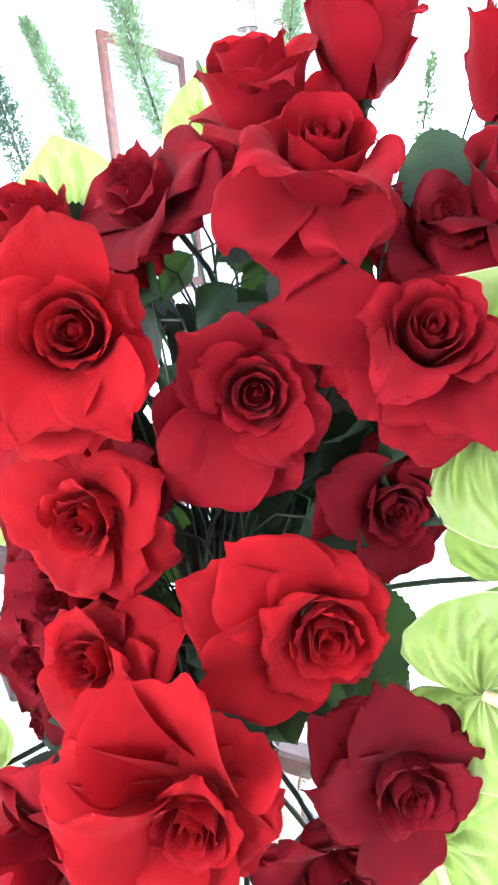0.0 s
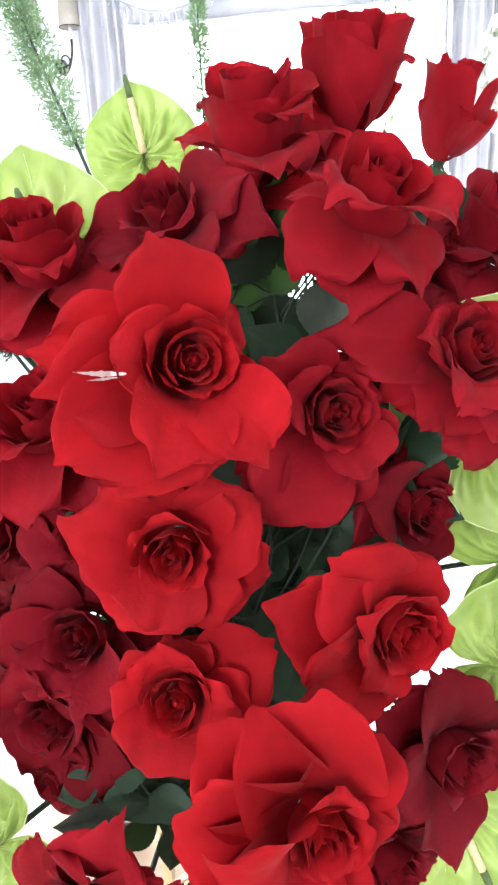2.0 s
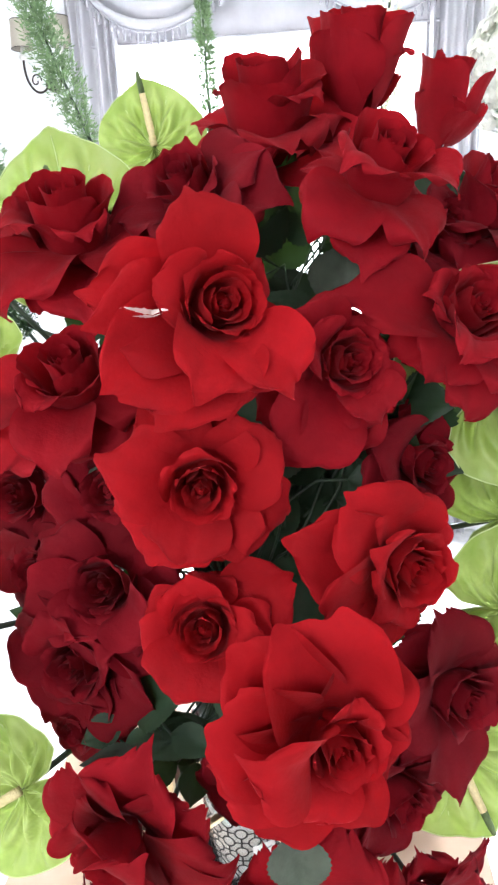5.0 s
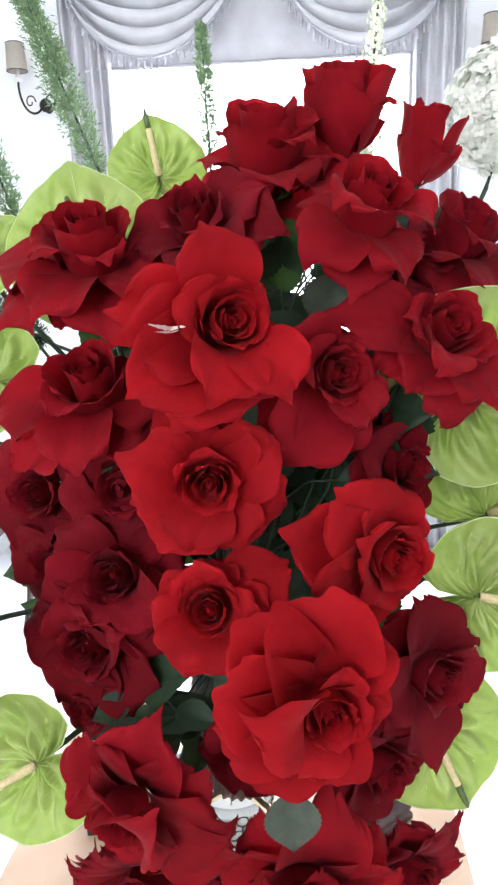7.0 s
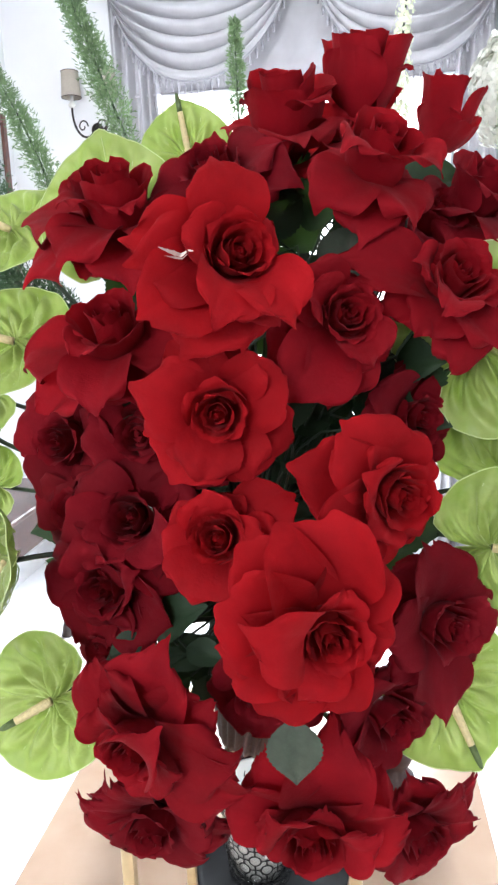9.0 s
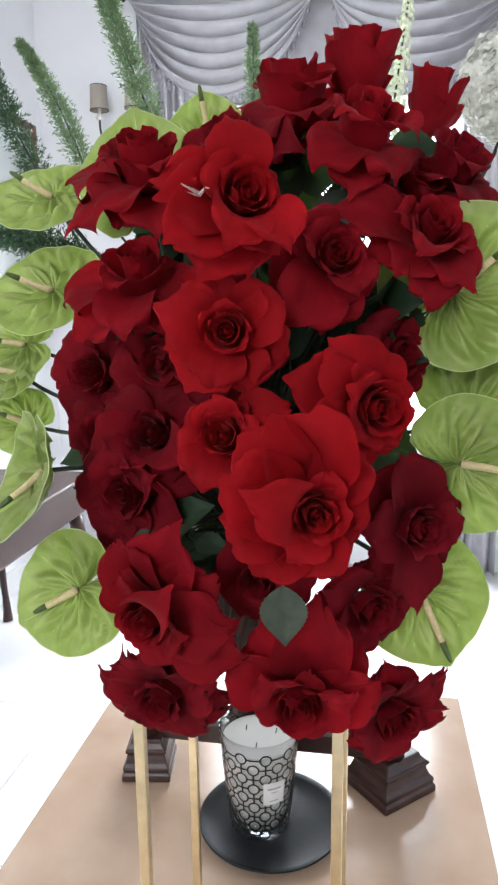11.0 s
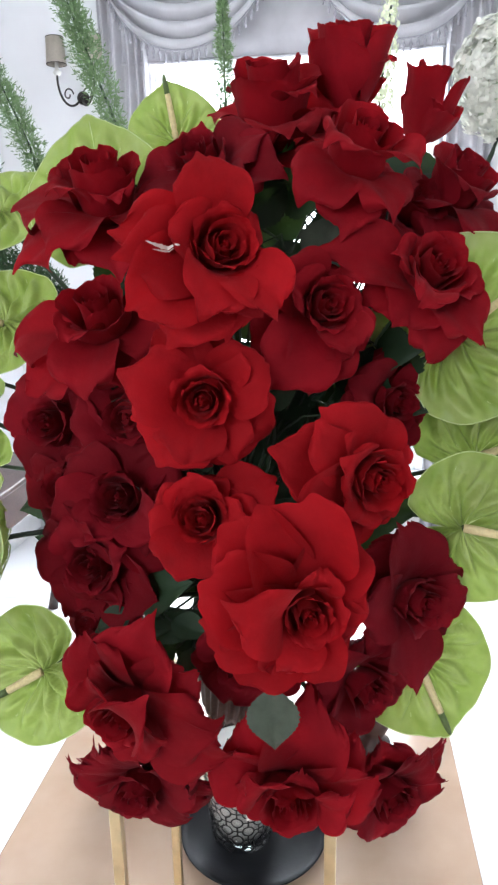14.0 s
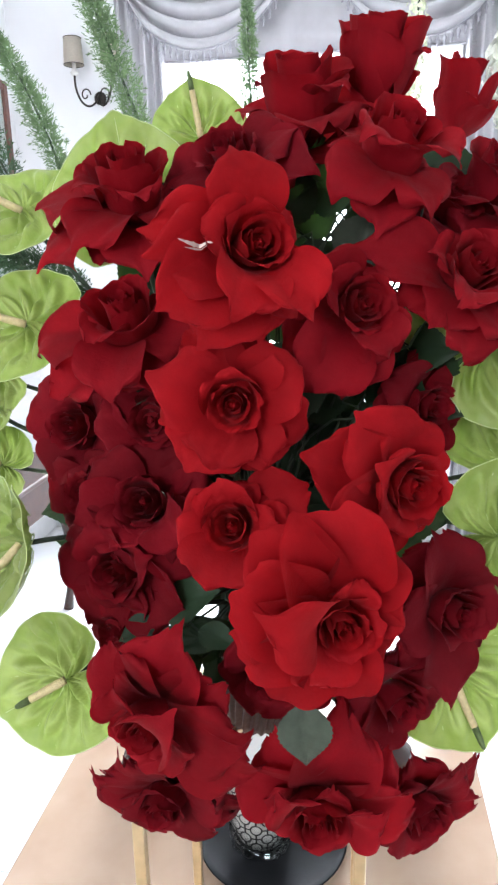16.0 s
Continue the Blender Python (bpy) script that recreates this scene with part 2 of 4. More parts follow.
tagged(new("ceiling", bm_mesh("ceiling", box(((XL + XR) / 2, (YF + YB) / 2, ZC + 0.1), (XR - XL + 0.4, YF * -1 + YB + 0.4, 0.2)), CEILING)),
       "plain white painted ceiling", "ceiling", kind="structure")
tagged(new("floor", bm_mesh("floor", box(((XL + XR) / 2, (YF + YB) / 2, FZ - 0.104), (XR - XL + 0.4, YB - YF + 0.4, 0.2)), GROUT)),
       "glossy white marble tiled floor", "floor", kind="structure")
tagged(new("ground", bm_mesh("ground", box((0, 0, FZ - 0.4), (400, 400, 0.3)), PLASTER)), "pale paved ground outside", "ground", kind="structure")


def cornice():
    prof = [(0, 0), (0, -0.16), (0.02, -0.16), (0.03, -0.12), (0.07, -0.06), (0.11, -0.03), (0.12, 0)]
    for nm, p0, p1, inward in (("trim_north", (XL, YB), (XR, YB), (0, -1)), ("trim_west", (XL, YF), (XL, YB), (1, 0))):
        v = []
        for p in (p0, p1):
            for o, z in prof:
                v.append((p[0] + inward[0] * (o + 0.002), p[1] + inward[1] * (o + 0.002), ZC - 0.003 + z))
        k = len(prof)
        f = [(i, i + 1, k + i + 1, k + i) for i in range(k - 1)]
        tagged(new(nm, mesh_from(nm, v, f, PLASTER, False)), "white moulded plaster cornice under the ceiling", "cornice", kind="structure")
    for nm, c, s in (("baseboard_north_a", ((XL + WX0) / 2, YB - 0.012, FZ + 0.07), (WX0 - XL, 0.02, 0.14)),
                     ("baseboard_north_b", ((XR + WX1) / 2, YB - 0.012, FZ + 0.07), (XR - WX1, 0.02, 0.14)),
                     ("baseboard_west", (XL + 0.012, 0, FZ + 0.07), (0.02, YB - YF - 0.1, 0.14))):
        tagged(new(nm, bm_mesh(nm, box(c, s, 0.005), PLASTER)), "white painted baseboard", "baseboard", kind="structure")


cornice()


def window_1():
    w = thing("window_1", pose((WX0 + WX1) / 2, YB + 0.1, WZ0), "tall white framed window full of bright daylight", "window", kind="structure")
    width, h = WX1 - WX0, WZ1 - WZ0
    for x in (-width / 2 + 0.03, width / 2 - 0.03):
        part("window_frame", box((x, 0, h / 2), (0.056, 0.06, h - 0.004), 0.006), PVC, w)
    for z in (0.03, h - 0.03):
        part("window_frame", box((0, 0, z), (width - 0.12, 0.05, 0.055), 0.006), PVC, w)
    p = part("pane", box((0, 0, h / 2), (width - 0.12, 0.006, h - 0.12)), GLASS, w, "clear glass pane")
    p.visible_shadow = False
    part("window_sill", box((0, -0.09, -0.02), (width + 0.1, 0.16, 0.035), 0.008), PVC, w)


window_1()
back = new("backdrop", bm_mesh("backdrop", box((-0.17, 9, 2.5), (16, 0.02, 9)), BRIGHT_SKY))
tagged(back, "bright overexposed daylight outside the window", "backdrop", kind="structure")


# ---- the bouquet ----
TOP = 0.041  # level of the table top
ANCHOR = Vector((-0.012, 0.215, 0.885))


def petal_grid(rng, phi, r0, length, half, psi0, psi1, power, rho, curl=0.0, ruffle=0.03, tip=0.0, z0=0.0, flare=0.0, nu=11, nv=12, cup=0.0, crease=0.0, worn=0.0, blunt=0.0):
    """Points of one petal: it leaves the axis at angle psi0 and bends to psi1 (0 is along the axis, 90 outward); its rim
    bends out by flare degrees more."""
    fine = 40
    rr, zz, pp = [r0], [z0], [psi0]

    def bend(v):
        return psi0 + (psi1 - psi0) * v ** power + flare * max(0.0, (v - 0.68) / 0.32) ** 1.6

    for i in range(fine + 8):
        v = (i + 0.5) / fine
        ps = radians(bend(v))
        rr.append(max(0.004, rr[-1] + math.sin(ps) * length / fine))
        zz.append(zz[-1] + math.cos(ps) * length / fine)
        pp.append(bend((i + 1) / fine))
    ph1, ph2, k = rng.uniform(0, 6.3), rng.uniform(0, 6.3), rng.uniform(2.2, 3.6)
    skew = rng.uniform(-0.25, 0.25)
    v3 = []
    c, s = math.cos(phi), math.sin(phi)
    nicks = [worn * rng.uniform(-2.2, 1) for _ in range(nu)]
    for j in range(nv):
        v = j / (nv - 1)
        w = (0.30 + 0.70 * math.sin(math.pi / 2 * min(1, v / 0.6))) if v < 0.6 else max(0.0, 1 - 0.82 * (1 - blunt) * ((v - 0.6) / 0.4) ** 3.6) ** 0.5
        for i in range(nu):
            u = -1 + 2 * i / (nu - 1)
            cut = 1 - 0.15 * (1 - blunt) * u * u * v + tip * max(0, 1 - abs(u + skew) * 1.4) ** 1.5 * v ** 3 + (0.028 * math.sin(5 * u + ph1) * v + 0.02 * math.sin(11 * u + ph2) * v * v) * (1 if tip else 0.35) + nicks[i] * v ** 5
            q = max(0.0, min(1.18, v * cut)) * fine
            a = min(int(q), fine + 6)
            t = q - a
            r = rr[a] + (rr[a + 1] - rr[a]) * t
            z = zz[a] + (zz[a + 1] - zz[a]) * t
            ps = radians(pp[a] + (pp[a + 1] - pp[a]) * t)
            x = u * half * w
            ang = max(-2.9, min(2.9, x / rho))
            xt = rho * math.sin(ang)
            dep = rho * (1 - math.cos(ang))
            edge = max(0.0, abs(u) - 0.35)
            dep -= curl * edge * edge * v * v * 1.8
            dep += 0.010 * math.sin(6.3 * u + ph2 + 2.5 * v) * math.sin(math.pi * v) + crease * max(0.0, 0.35 - abs(u - skew)) * v
            dep += 0.012 * math.sin(9.5 * u + 7 * v + ph1) * v + 0.008 * math.sin(17 * u - 4 * v + ph2) * v * v
            dep += cup * math.sin(math.pi * v) * (1 - u * u) * -1
            dep += ruffle * v * v * (math.sin(k * u + ph1) + 0.45 * math.sin(2.1 * k * u + ph2))
            r2 = r - math.cos(ps) * dep
            z2 = z + math.sin(ps) * dep
            v3.append((c * r2 - s * xt, s * r2 + c * xt, z2))
    return v3, grid_faces(nu, nv)


def petal_span(psi0, psi1, power, flare):
    """How far out a petal of unit length reaches."""
    r = best = 0.0
    for i in range(40):
        v = (i + 0.5) / 40
        r += math.sin(radians(psi0 + (psi1 - psi0) * v ** power + flare * max(0.0, (v - 0.68) / 0.32) ** 1.6)) / 40
        best = max(best, r)
    return max(best, 0.25)


def rose(pos, axis, heart, ring, high, petals, folds=(), skirt=98, tone=1, jag=0.0, seed=0, streak=False, back=0.0, goblet=0, grow=1.0, point=1.0, label=""):
    """A cut rose, all in millimetres but for pos, the middle of the heart's rim.
    heart, ring: radii of the rolled heart and of the wrapped petals round it; high: their height.
    petals, folds: the outer petals and those folding over from the ring, as degrees clockwise from the top, reach, half width.
    skirt: the angle at which the outer petals end; jag: wear of their rims; back: reach of a last row behind;
    goblet: 1 for a rose whose cup stands free over its outer petals, 2 for a bud; grow: a factor on the outer petals;
    point: how pointed they are."""
    rng = random.Random(seed)
    axis = Vector(axis).normalized()
    base = Vector(pos) - axis * high * 0.001
    up = (Vector((0, 0, 1)) - axis * axis.z).normalized()
    m = Matrix((up.cross(axis), up, axis)).transposed().to_4x4()
    m.translation = base
    # tone 0 and 1 have shade mixed into the petal colour, 2 has none
    mat = (PETAL_SHADED, PETAL_HALF_SHADE, PETAL)[tone]
    words = label or ("red rose with velvety petals, shade put into their darker colour", "red rose with curled outer petals, light shade put into their colour", "bright red open rose with broad reflexed petals")[tone]
    ob = thing("rose", m, words, "rose", "roses in the bouquet")
    allv, allf = [], []
    S = 0.05  # the petal shapes are worked out for a rose of 50 mm
    h, rg, H = heart / 50, ring / 50, high / 50

    def add(vv, ff):
        vv = [Vector(p) * S for p in vv]
        allf.extend([tuple(k + len(allv) for k in q) for q in ff])
        allv.extend(vv)
        piece("petal", mesh_from("petal", vv, ff, mat), ob)

    def outer(clock, reach, half, psi0, psi1, z0, curl, tip, flare, rough, worn):
        r0 = rg * 0.45
        reach, half = reach * grow, half * grow
        psi0 += min(30, 14 * max(0.0, reach / ring - 2.0)) + (20 if goblet == 1 else 0)
        length = max(0.2, reach / 50 - r0) / petal_span(psi0, psi1, 0.9, flare)
        add(*petal_grid(rng, radians(90 - clock), r0, length, half / 50 * 1.08, psi0, psi1, 0.9, rng.uniform(0.75, 1.3), curl, rough, tip, z0, flare,
                        25, 17, rng.uniform(-0.01, 0.06), rng.uniform(-0.22, 0.22), worn, 0.4 if goblet == 2 else 0.5 * max(0.0, 1 - point)))

    # the rolled heart
    turn = rng.uniform(0, 6)
    for i in range(6):
        ri = h * (0.13 + 0.165 * i)
        add(*petal_grid(rng, turn + i * 2.25, ri * 0.75, H * (0.97 + 0.012 * i + rng.uniform(-0.012, 0.012)), ri * (2.5 if i < 3 else 1.9),
                        9, -4, 1.0, ri * 1.04, 0.0, 0.02 * h, 0.0, 0.0, 8 + (3 if goblet else 7) * i, 15, 10, blunt=0.7))
    v, f = lathe([(0.0, H * 0.86), (h * 0.1, H * 0.85), (h * 0.5, H * 0.6), (h * 0.9, H * 0.3), (h * 0.5, 0.03), (0.0, 0.0)], 14)
    add(v, f)
    # wrapped petals round it, with rolled rims
    n = 4
    for i in range(n):
        ri = h * 1.08 + (rg - h * 1.08) * (i + 0.6) / n
        low, high_end, power, rim, wave, blunt = ((48, -10 + 4 * i, 0.62, 40 + rng.uniform(10, 22) * i, 0.03, 0.35),
                                                  (48, -10 + 5 * i, 0.62, 25 + rng.uniform(8, 16) * i, 0.05, 0.35),
                                                  (56, -9 + 3.5 * i, 0.55, 14 + rng.uniform(4, 12) * i, 0.045, 0.5))[goblet]
        add(*petal_grid(rng, turn + 1 + i * 2.1 + rng.uniform(-0.3, 0.3), ri * 0.35, H * (1.10 - 0.03 * i + rng.uniform(-0.04, 0.04) * (goblet > 0)),
                        ri * rng.uniform(1.25, 1.55), low, high_end, power, ri * 1.08, (0.12, 0.10, 0.05)[goblet] * rg, wave * rg, 0.0 if goblet else 0.05, 0.0,
                        rim, 21, 17, blunt=blunt))
    for clock, reach, half in folds:
        length = max(0.3, reach / 50 - rg * 0.72) / petal_span(3, 80, 0.95, 40)
        add(*petal_grid(rng, radians(90 - clock), rg * 0.72, length, half / 50, 3, 80, 0.95, rng.uniform(0.5, 0.8), 0.12, 0.05, 0.14,
                        H * 0.42, 40, 21, 17, 0.0, rng.uniform(-0.2, 0.2), jag))
    # broad outer petals, every second one a little lower
    for i, (clock, reach, half) in enumerate(petals):
        k = i % 2
        outer(clock, reach, half, 30 + 10 * k, skirt + 10 * k + rng.uniform(-10, 8), H * (0.16 - 0.08 * k) * (1.7 if goblet == 1 else 1), rng.uniform(0.18, 0.45) * (1, 1.6, 0.1)[goblet] * min(1.0, 0.35 + point), rng.uniform(0.08, 0.2) * (0.0 if goblet == 2 else point),
              rng.uniform(0, 45) * (1, 1.6, 0.5)[goblet], rng.uniform(0.02, 0.05) * (1, 1.8, 1)[goblet], jag)
    if back:
        turn = rng.uniform(0, 72)
        for i in range(5):
            outer(turn + 72 * i + rng.uniform(-12, 12), back * rng.uniform(0.85, 1.1), back * 0.55, 46, skirt + 12, 0.02, rng.uniform(0.2, 0.4), rng.uniform(0.06, 0.18),
                  rng.uniform(0, 40), 0.04, jag)
    # calyx and stem
    g = 0.04 * min(1.0, 0.55 + ring / 80)
    v, f = lathe([(0.0, -0.30), (0.05, -0.29), (0.09, -0.23), (0.14, -0.13), (0.17, -0.04), (0.18, 0.02)], 12)
    piece("calyx", mesh_from("calyx", [Vector(p) * g for p in v], f, STEM), ob, "green calyx")
    for i in range(5):
        a = i * 1.2566 + 0.3
        pts = []
        for j in range(6):
            t = j / 5
            r = 0.14 + 0.34 * t
            z = -0.10 - 0.16 * t * t - 0.06 * t
            w = 0.07 * (1 - t) ** 0.8
            for sgn in (-1, 1):
                pts.append(Vector((r * math.cos(a) - sgn * w * math.sin(a), r * math.sin(a) + sgn * w * math.cos(a), z)) * g)
        piece("sepal", mesh_from("sepal", pts, grid_faces(2, 6), STEM), ob)
    foot = m @ Vector((0, 0, -0.27 * g))
    aim = ANCHOR + Vector((rng.uniform(-0.035, 0.035), rng.uniform(-0.03, 0.03), rng.uniform(0.0, 0.04)))
    d = (aim - foot).length
    path = bezier(foot, foot - axis * d * 0.4, aim + (Vector((0, 0, 1)) if pos[2] > 1.0 else Vector((foot.x - aim.x, foot.y - aim.y, 0.02))) * d * 0.35, aim, 10)
    inv = m.inverted()
    v, f = tube([inv @ p for p in path], 0.0028, 6)
    piece("stem", mesh_from("stem", v, f, STEM), ob, "green stem")
    if streak:
        tree = BVHTree.FromPolygons(allv, allf)
        for c0, r0, c1, r1, w in ((266, 38, 271, 64, 2.6), (264, 42, 266, 58, 1.2)):
            pts, low = [], 0.0
            for q in range(15):
                t = q / 14
                a, rr = radians(90 - c0 - (c1 - c0) * t), 0.001 * (r0 + (r1 - r0) * t)
                wide = 0.001 * w * (0.1 + 0.9 * min(1, t * 2.5)) * (1 - t) ** 0.9 * (1 + 0.25 * math.sin(q * 2.3))
                for sgn in (-1, 1):
                    p = Vector((rr * math.cos(a) - sgn * wide * math.sin(a), rr * math.sin(a) + sgn * wide * math.cos(a), 0.2))
                    hit = tree.ray_cast(p, Vector((0, 0, -1)))[0]
                    low = hit.z if hit else low
                    pts.append(Vector((p.x, p.y, low + 0.0008)))
            piece("streak", mesh_from("streak", pts, grid_faces(2, 15), STREAK), ob, "white streak on a petal")
    return ob


# the bright roses at the front
rose((-0.007, 0.053, 1.160), (0.10, -1, 0.08), 13, 26, 36, seed=100, tone=2, back=42, skirt=92, point=1.7,
     petals=((290, 64, 34), (257, 58, 30), (328, 62, 32), (216, 66, 34), (14, 54, 34), (166, 57, 34), (61, 59, 34), (123, 62, 36), (195, 54, 28)))
rose((0.020, 0.044, 1.284), (0.45, -0.9, 0.18), 16, 28, 40, seed=101, tone=2, streak=True, back=46, grow=0.88, skirt=90, folds=((205, 58, 34), (285, 44, 30), (150, 62, 30)),
     petals=((350, 74, 38), (282, 88, 36), (238, 98, 42), (212, 92, 40), (152, 66, 36), (135, 54, 28), (92, 36, 26), (40, 34, 26), (262, 84, 40), (180, 74, 36)),
     label="bright red open rose with a white streak on one petal")
rose((-0.010, 0.040, 1.064), (0.0, -0.9, 0.38), 13, 24, 36, seed=102, tone=2, back=38, folds=((340, 38, 26), (95, 40, 24)),
     petals=((345, 38, 30), (270, 46, 32), (200, 52, 34), (235, 50, 32), (160, 36, 26), (60, 68, 30), (105, 50, 30), (20, 40, 26)))
rose((0.086, 0.002, 0.997), (0.30, -1, 0.06), 12, 25, 40, seed=103, tone=2, back=58, point=0.3, grow=0.89, skirt=88, folds=((292, 70, 34), (12, 42, 22), (215, 44, 30)),
     petals=((350, 104, 60), (30, 74, 40), (294, 100, 46), (62, 58, 38), (266, 94, 44), (100, 50, 36), (238, 84, 44), (140, 56, 38), (196, 64, 46), (322, 104, 48)))
rose((0.145, 0.097, 1.080), (0.55, -0.95, 0.05), 14, 31, 40, seed=104, tone=2, back=44, folds=((300, 46, 30), (235, 44, 30)),
     petals=((319, 88, 40), (290, 96, 40), (27, 46, 30), (65, 38, 28), (150, 44, 30), (198, 50, 32), (253, 86, 40), (228, 66, 36), (350, 62, 34)))
rose((0.098, 0.113, 1.234), (0.45, -0.9, 0.20), 14, 26, 38, seed=105, tone=1, back=42, folds=((160, 44, 28), (300, 40, 26)),
     petals=((313, 54, 34), (239, 72, 36), (216, 82, 38), (190, 72, 36), (145, 52, 30), (95, 36, 28), (35, 36, 28), (275, 54, 32)))
# half open ones, seen from above their cups; shade is in their petal colour
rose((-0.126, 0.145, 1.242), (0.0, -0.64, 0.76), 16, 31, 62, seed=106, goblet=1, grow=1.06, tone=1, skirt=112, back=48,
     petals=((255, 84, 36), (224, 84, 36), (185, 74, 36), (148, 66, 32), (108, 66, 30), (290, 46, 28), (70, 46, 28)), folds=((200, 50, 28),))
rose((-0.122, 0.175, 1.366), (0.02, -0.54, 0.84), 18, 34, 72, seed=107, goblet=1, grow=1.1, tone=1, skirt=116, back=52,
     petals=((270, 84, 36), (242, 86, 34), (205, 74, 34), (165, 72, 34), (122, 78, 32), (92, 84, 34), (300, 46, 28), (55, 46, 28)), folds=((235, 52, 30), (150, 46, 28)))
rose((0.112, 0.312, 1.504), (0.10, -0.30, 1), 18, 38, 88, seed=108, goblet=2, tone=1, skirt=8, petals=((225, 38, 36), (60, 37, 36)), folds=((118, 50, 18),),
     label="red rosebud standing upright in the bouquet, coloured as half shaded")
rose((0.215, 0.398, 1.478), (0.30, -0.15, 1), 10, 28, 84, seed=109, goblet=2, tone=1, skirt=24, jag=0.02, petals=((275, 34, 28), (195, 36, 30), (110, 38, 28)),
     label="pointed red rosebud just opening, coloured as half shaded")
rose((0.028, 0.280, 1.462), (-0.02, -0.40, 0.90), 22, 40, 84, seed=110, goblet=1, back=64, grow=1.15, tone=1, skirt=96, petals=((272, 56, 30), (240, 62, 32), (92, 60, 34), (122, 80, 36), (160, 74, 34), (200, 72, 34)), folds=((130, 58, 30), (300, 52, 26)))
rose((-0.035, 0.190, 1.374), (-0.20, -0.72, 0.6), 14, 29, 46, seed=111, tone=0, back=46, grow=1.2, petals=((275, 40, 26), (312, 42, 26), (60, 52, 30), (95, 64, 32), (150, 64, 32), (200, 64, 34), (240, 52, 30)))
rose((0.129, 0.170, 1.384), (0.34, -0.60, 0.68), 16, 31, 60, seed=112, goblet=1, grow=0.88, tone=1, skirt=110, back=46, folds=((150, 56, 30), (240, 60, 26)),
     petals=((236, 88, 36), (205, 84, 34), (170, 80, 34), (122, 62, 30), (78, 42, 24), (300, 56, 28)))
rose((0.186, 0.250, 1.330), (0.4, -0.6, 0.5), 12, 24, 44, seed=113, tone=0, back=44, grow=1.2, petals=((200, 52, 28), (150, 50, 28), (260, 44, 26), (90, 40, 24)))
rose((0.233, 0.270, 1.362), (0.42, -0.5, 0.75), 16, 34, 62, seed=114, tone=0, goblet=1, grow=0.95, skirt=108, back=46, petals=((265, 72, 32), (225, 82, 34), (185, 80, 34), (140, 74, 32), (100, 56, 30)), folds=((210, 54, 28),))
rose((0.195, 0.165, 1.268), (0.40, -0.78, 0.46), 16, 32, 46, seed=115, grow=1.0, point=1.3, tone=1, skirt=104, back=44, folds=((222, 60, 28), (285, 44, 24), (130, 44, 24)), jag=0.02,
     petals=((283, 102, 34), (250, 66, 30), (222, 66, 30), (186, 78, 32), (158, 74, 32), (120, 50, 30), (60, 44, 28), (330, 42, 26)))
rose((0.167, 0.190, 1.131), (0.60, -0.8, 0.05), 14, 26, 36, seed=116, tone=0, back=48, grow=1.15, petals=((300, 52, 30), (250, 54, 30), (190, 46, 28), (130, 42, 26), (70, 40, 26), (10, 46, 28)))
# the shaded side, its shade put into the darker petal colour
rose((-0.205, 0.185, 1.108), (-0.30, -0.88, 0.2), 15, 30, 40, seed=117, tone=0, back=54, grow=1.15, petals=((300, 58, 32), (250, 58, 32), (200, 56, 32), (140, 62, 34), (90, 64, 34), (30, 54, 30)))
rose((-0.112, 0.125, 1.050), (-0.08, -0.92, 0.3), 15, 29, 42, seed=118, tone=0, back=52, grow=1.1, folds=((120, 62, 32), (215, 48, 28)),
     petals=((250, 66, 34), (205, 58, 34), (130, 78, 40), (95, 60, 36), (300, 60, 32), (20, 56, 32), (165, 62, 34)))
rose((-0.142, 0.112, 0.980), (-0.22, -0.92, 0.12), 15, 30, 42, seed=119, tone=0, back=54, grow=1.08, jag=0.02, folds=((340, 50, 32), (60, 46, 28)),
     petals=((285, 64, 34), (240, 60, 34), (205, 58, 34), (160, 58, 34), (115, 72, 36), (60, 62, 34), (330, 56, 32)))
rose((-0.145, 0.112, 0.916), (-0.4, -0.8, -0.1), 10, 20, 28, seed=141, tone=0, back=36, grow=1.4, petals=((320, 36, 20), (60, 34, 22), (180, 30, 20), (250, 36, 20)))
# the lowest ones nod towards the table, their shade put into the petal colour
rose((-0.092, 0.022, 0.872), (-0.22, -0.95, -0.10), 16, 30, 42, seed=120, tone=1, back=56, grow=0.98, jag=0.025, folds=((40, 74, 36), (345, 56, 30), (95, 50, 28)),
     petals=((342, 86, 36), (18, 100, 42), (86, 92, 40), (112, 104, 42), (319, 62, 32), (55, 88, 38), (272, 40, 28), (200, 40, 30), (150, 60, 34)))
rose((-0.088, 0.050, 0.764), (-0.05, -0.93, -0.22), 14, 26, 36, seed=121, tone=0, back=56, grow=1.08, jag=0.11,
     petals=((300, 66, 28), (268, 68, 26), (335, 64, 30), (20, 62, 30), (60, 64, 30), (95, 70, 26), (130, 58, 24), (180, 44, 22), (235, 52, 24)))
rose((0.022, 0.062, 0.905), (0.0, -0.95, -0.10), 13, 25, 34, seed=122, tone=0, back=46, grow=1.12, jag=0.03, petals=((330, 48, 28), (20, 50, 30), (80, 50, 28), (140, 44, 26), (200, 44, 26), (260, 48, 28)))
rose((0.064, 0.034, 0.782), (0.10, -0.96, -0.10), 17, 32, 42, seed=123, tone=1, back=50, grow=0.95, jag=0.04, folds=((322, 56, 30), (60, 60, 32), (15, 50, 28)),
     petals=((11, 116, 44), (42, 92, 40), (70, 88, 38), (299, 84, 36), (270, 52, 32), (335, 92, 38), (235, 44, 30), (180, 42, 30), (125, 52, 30)))
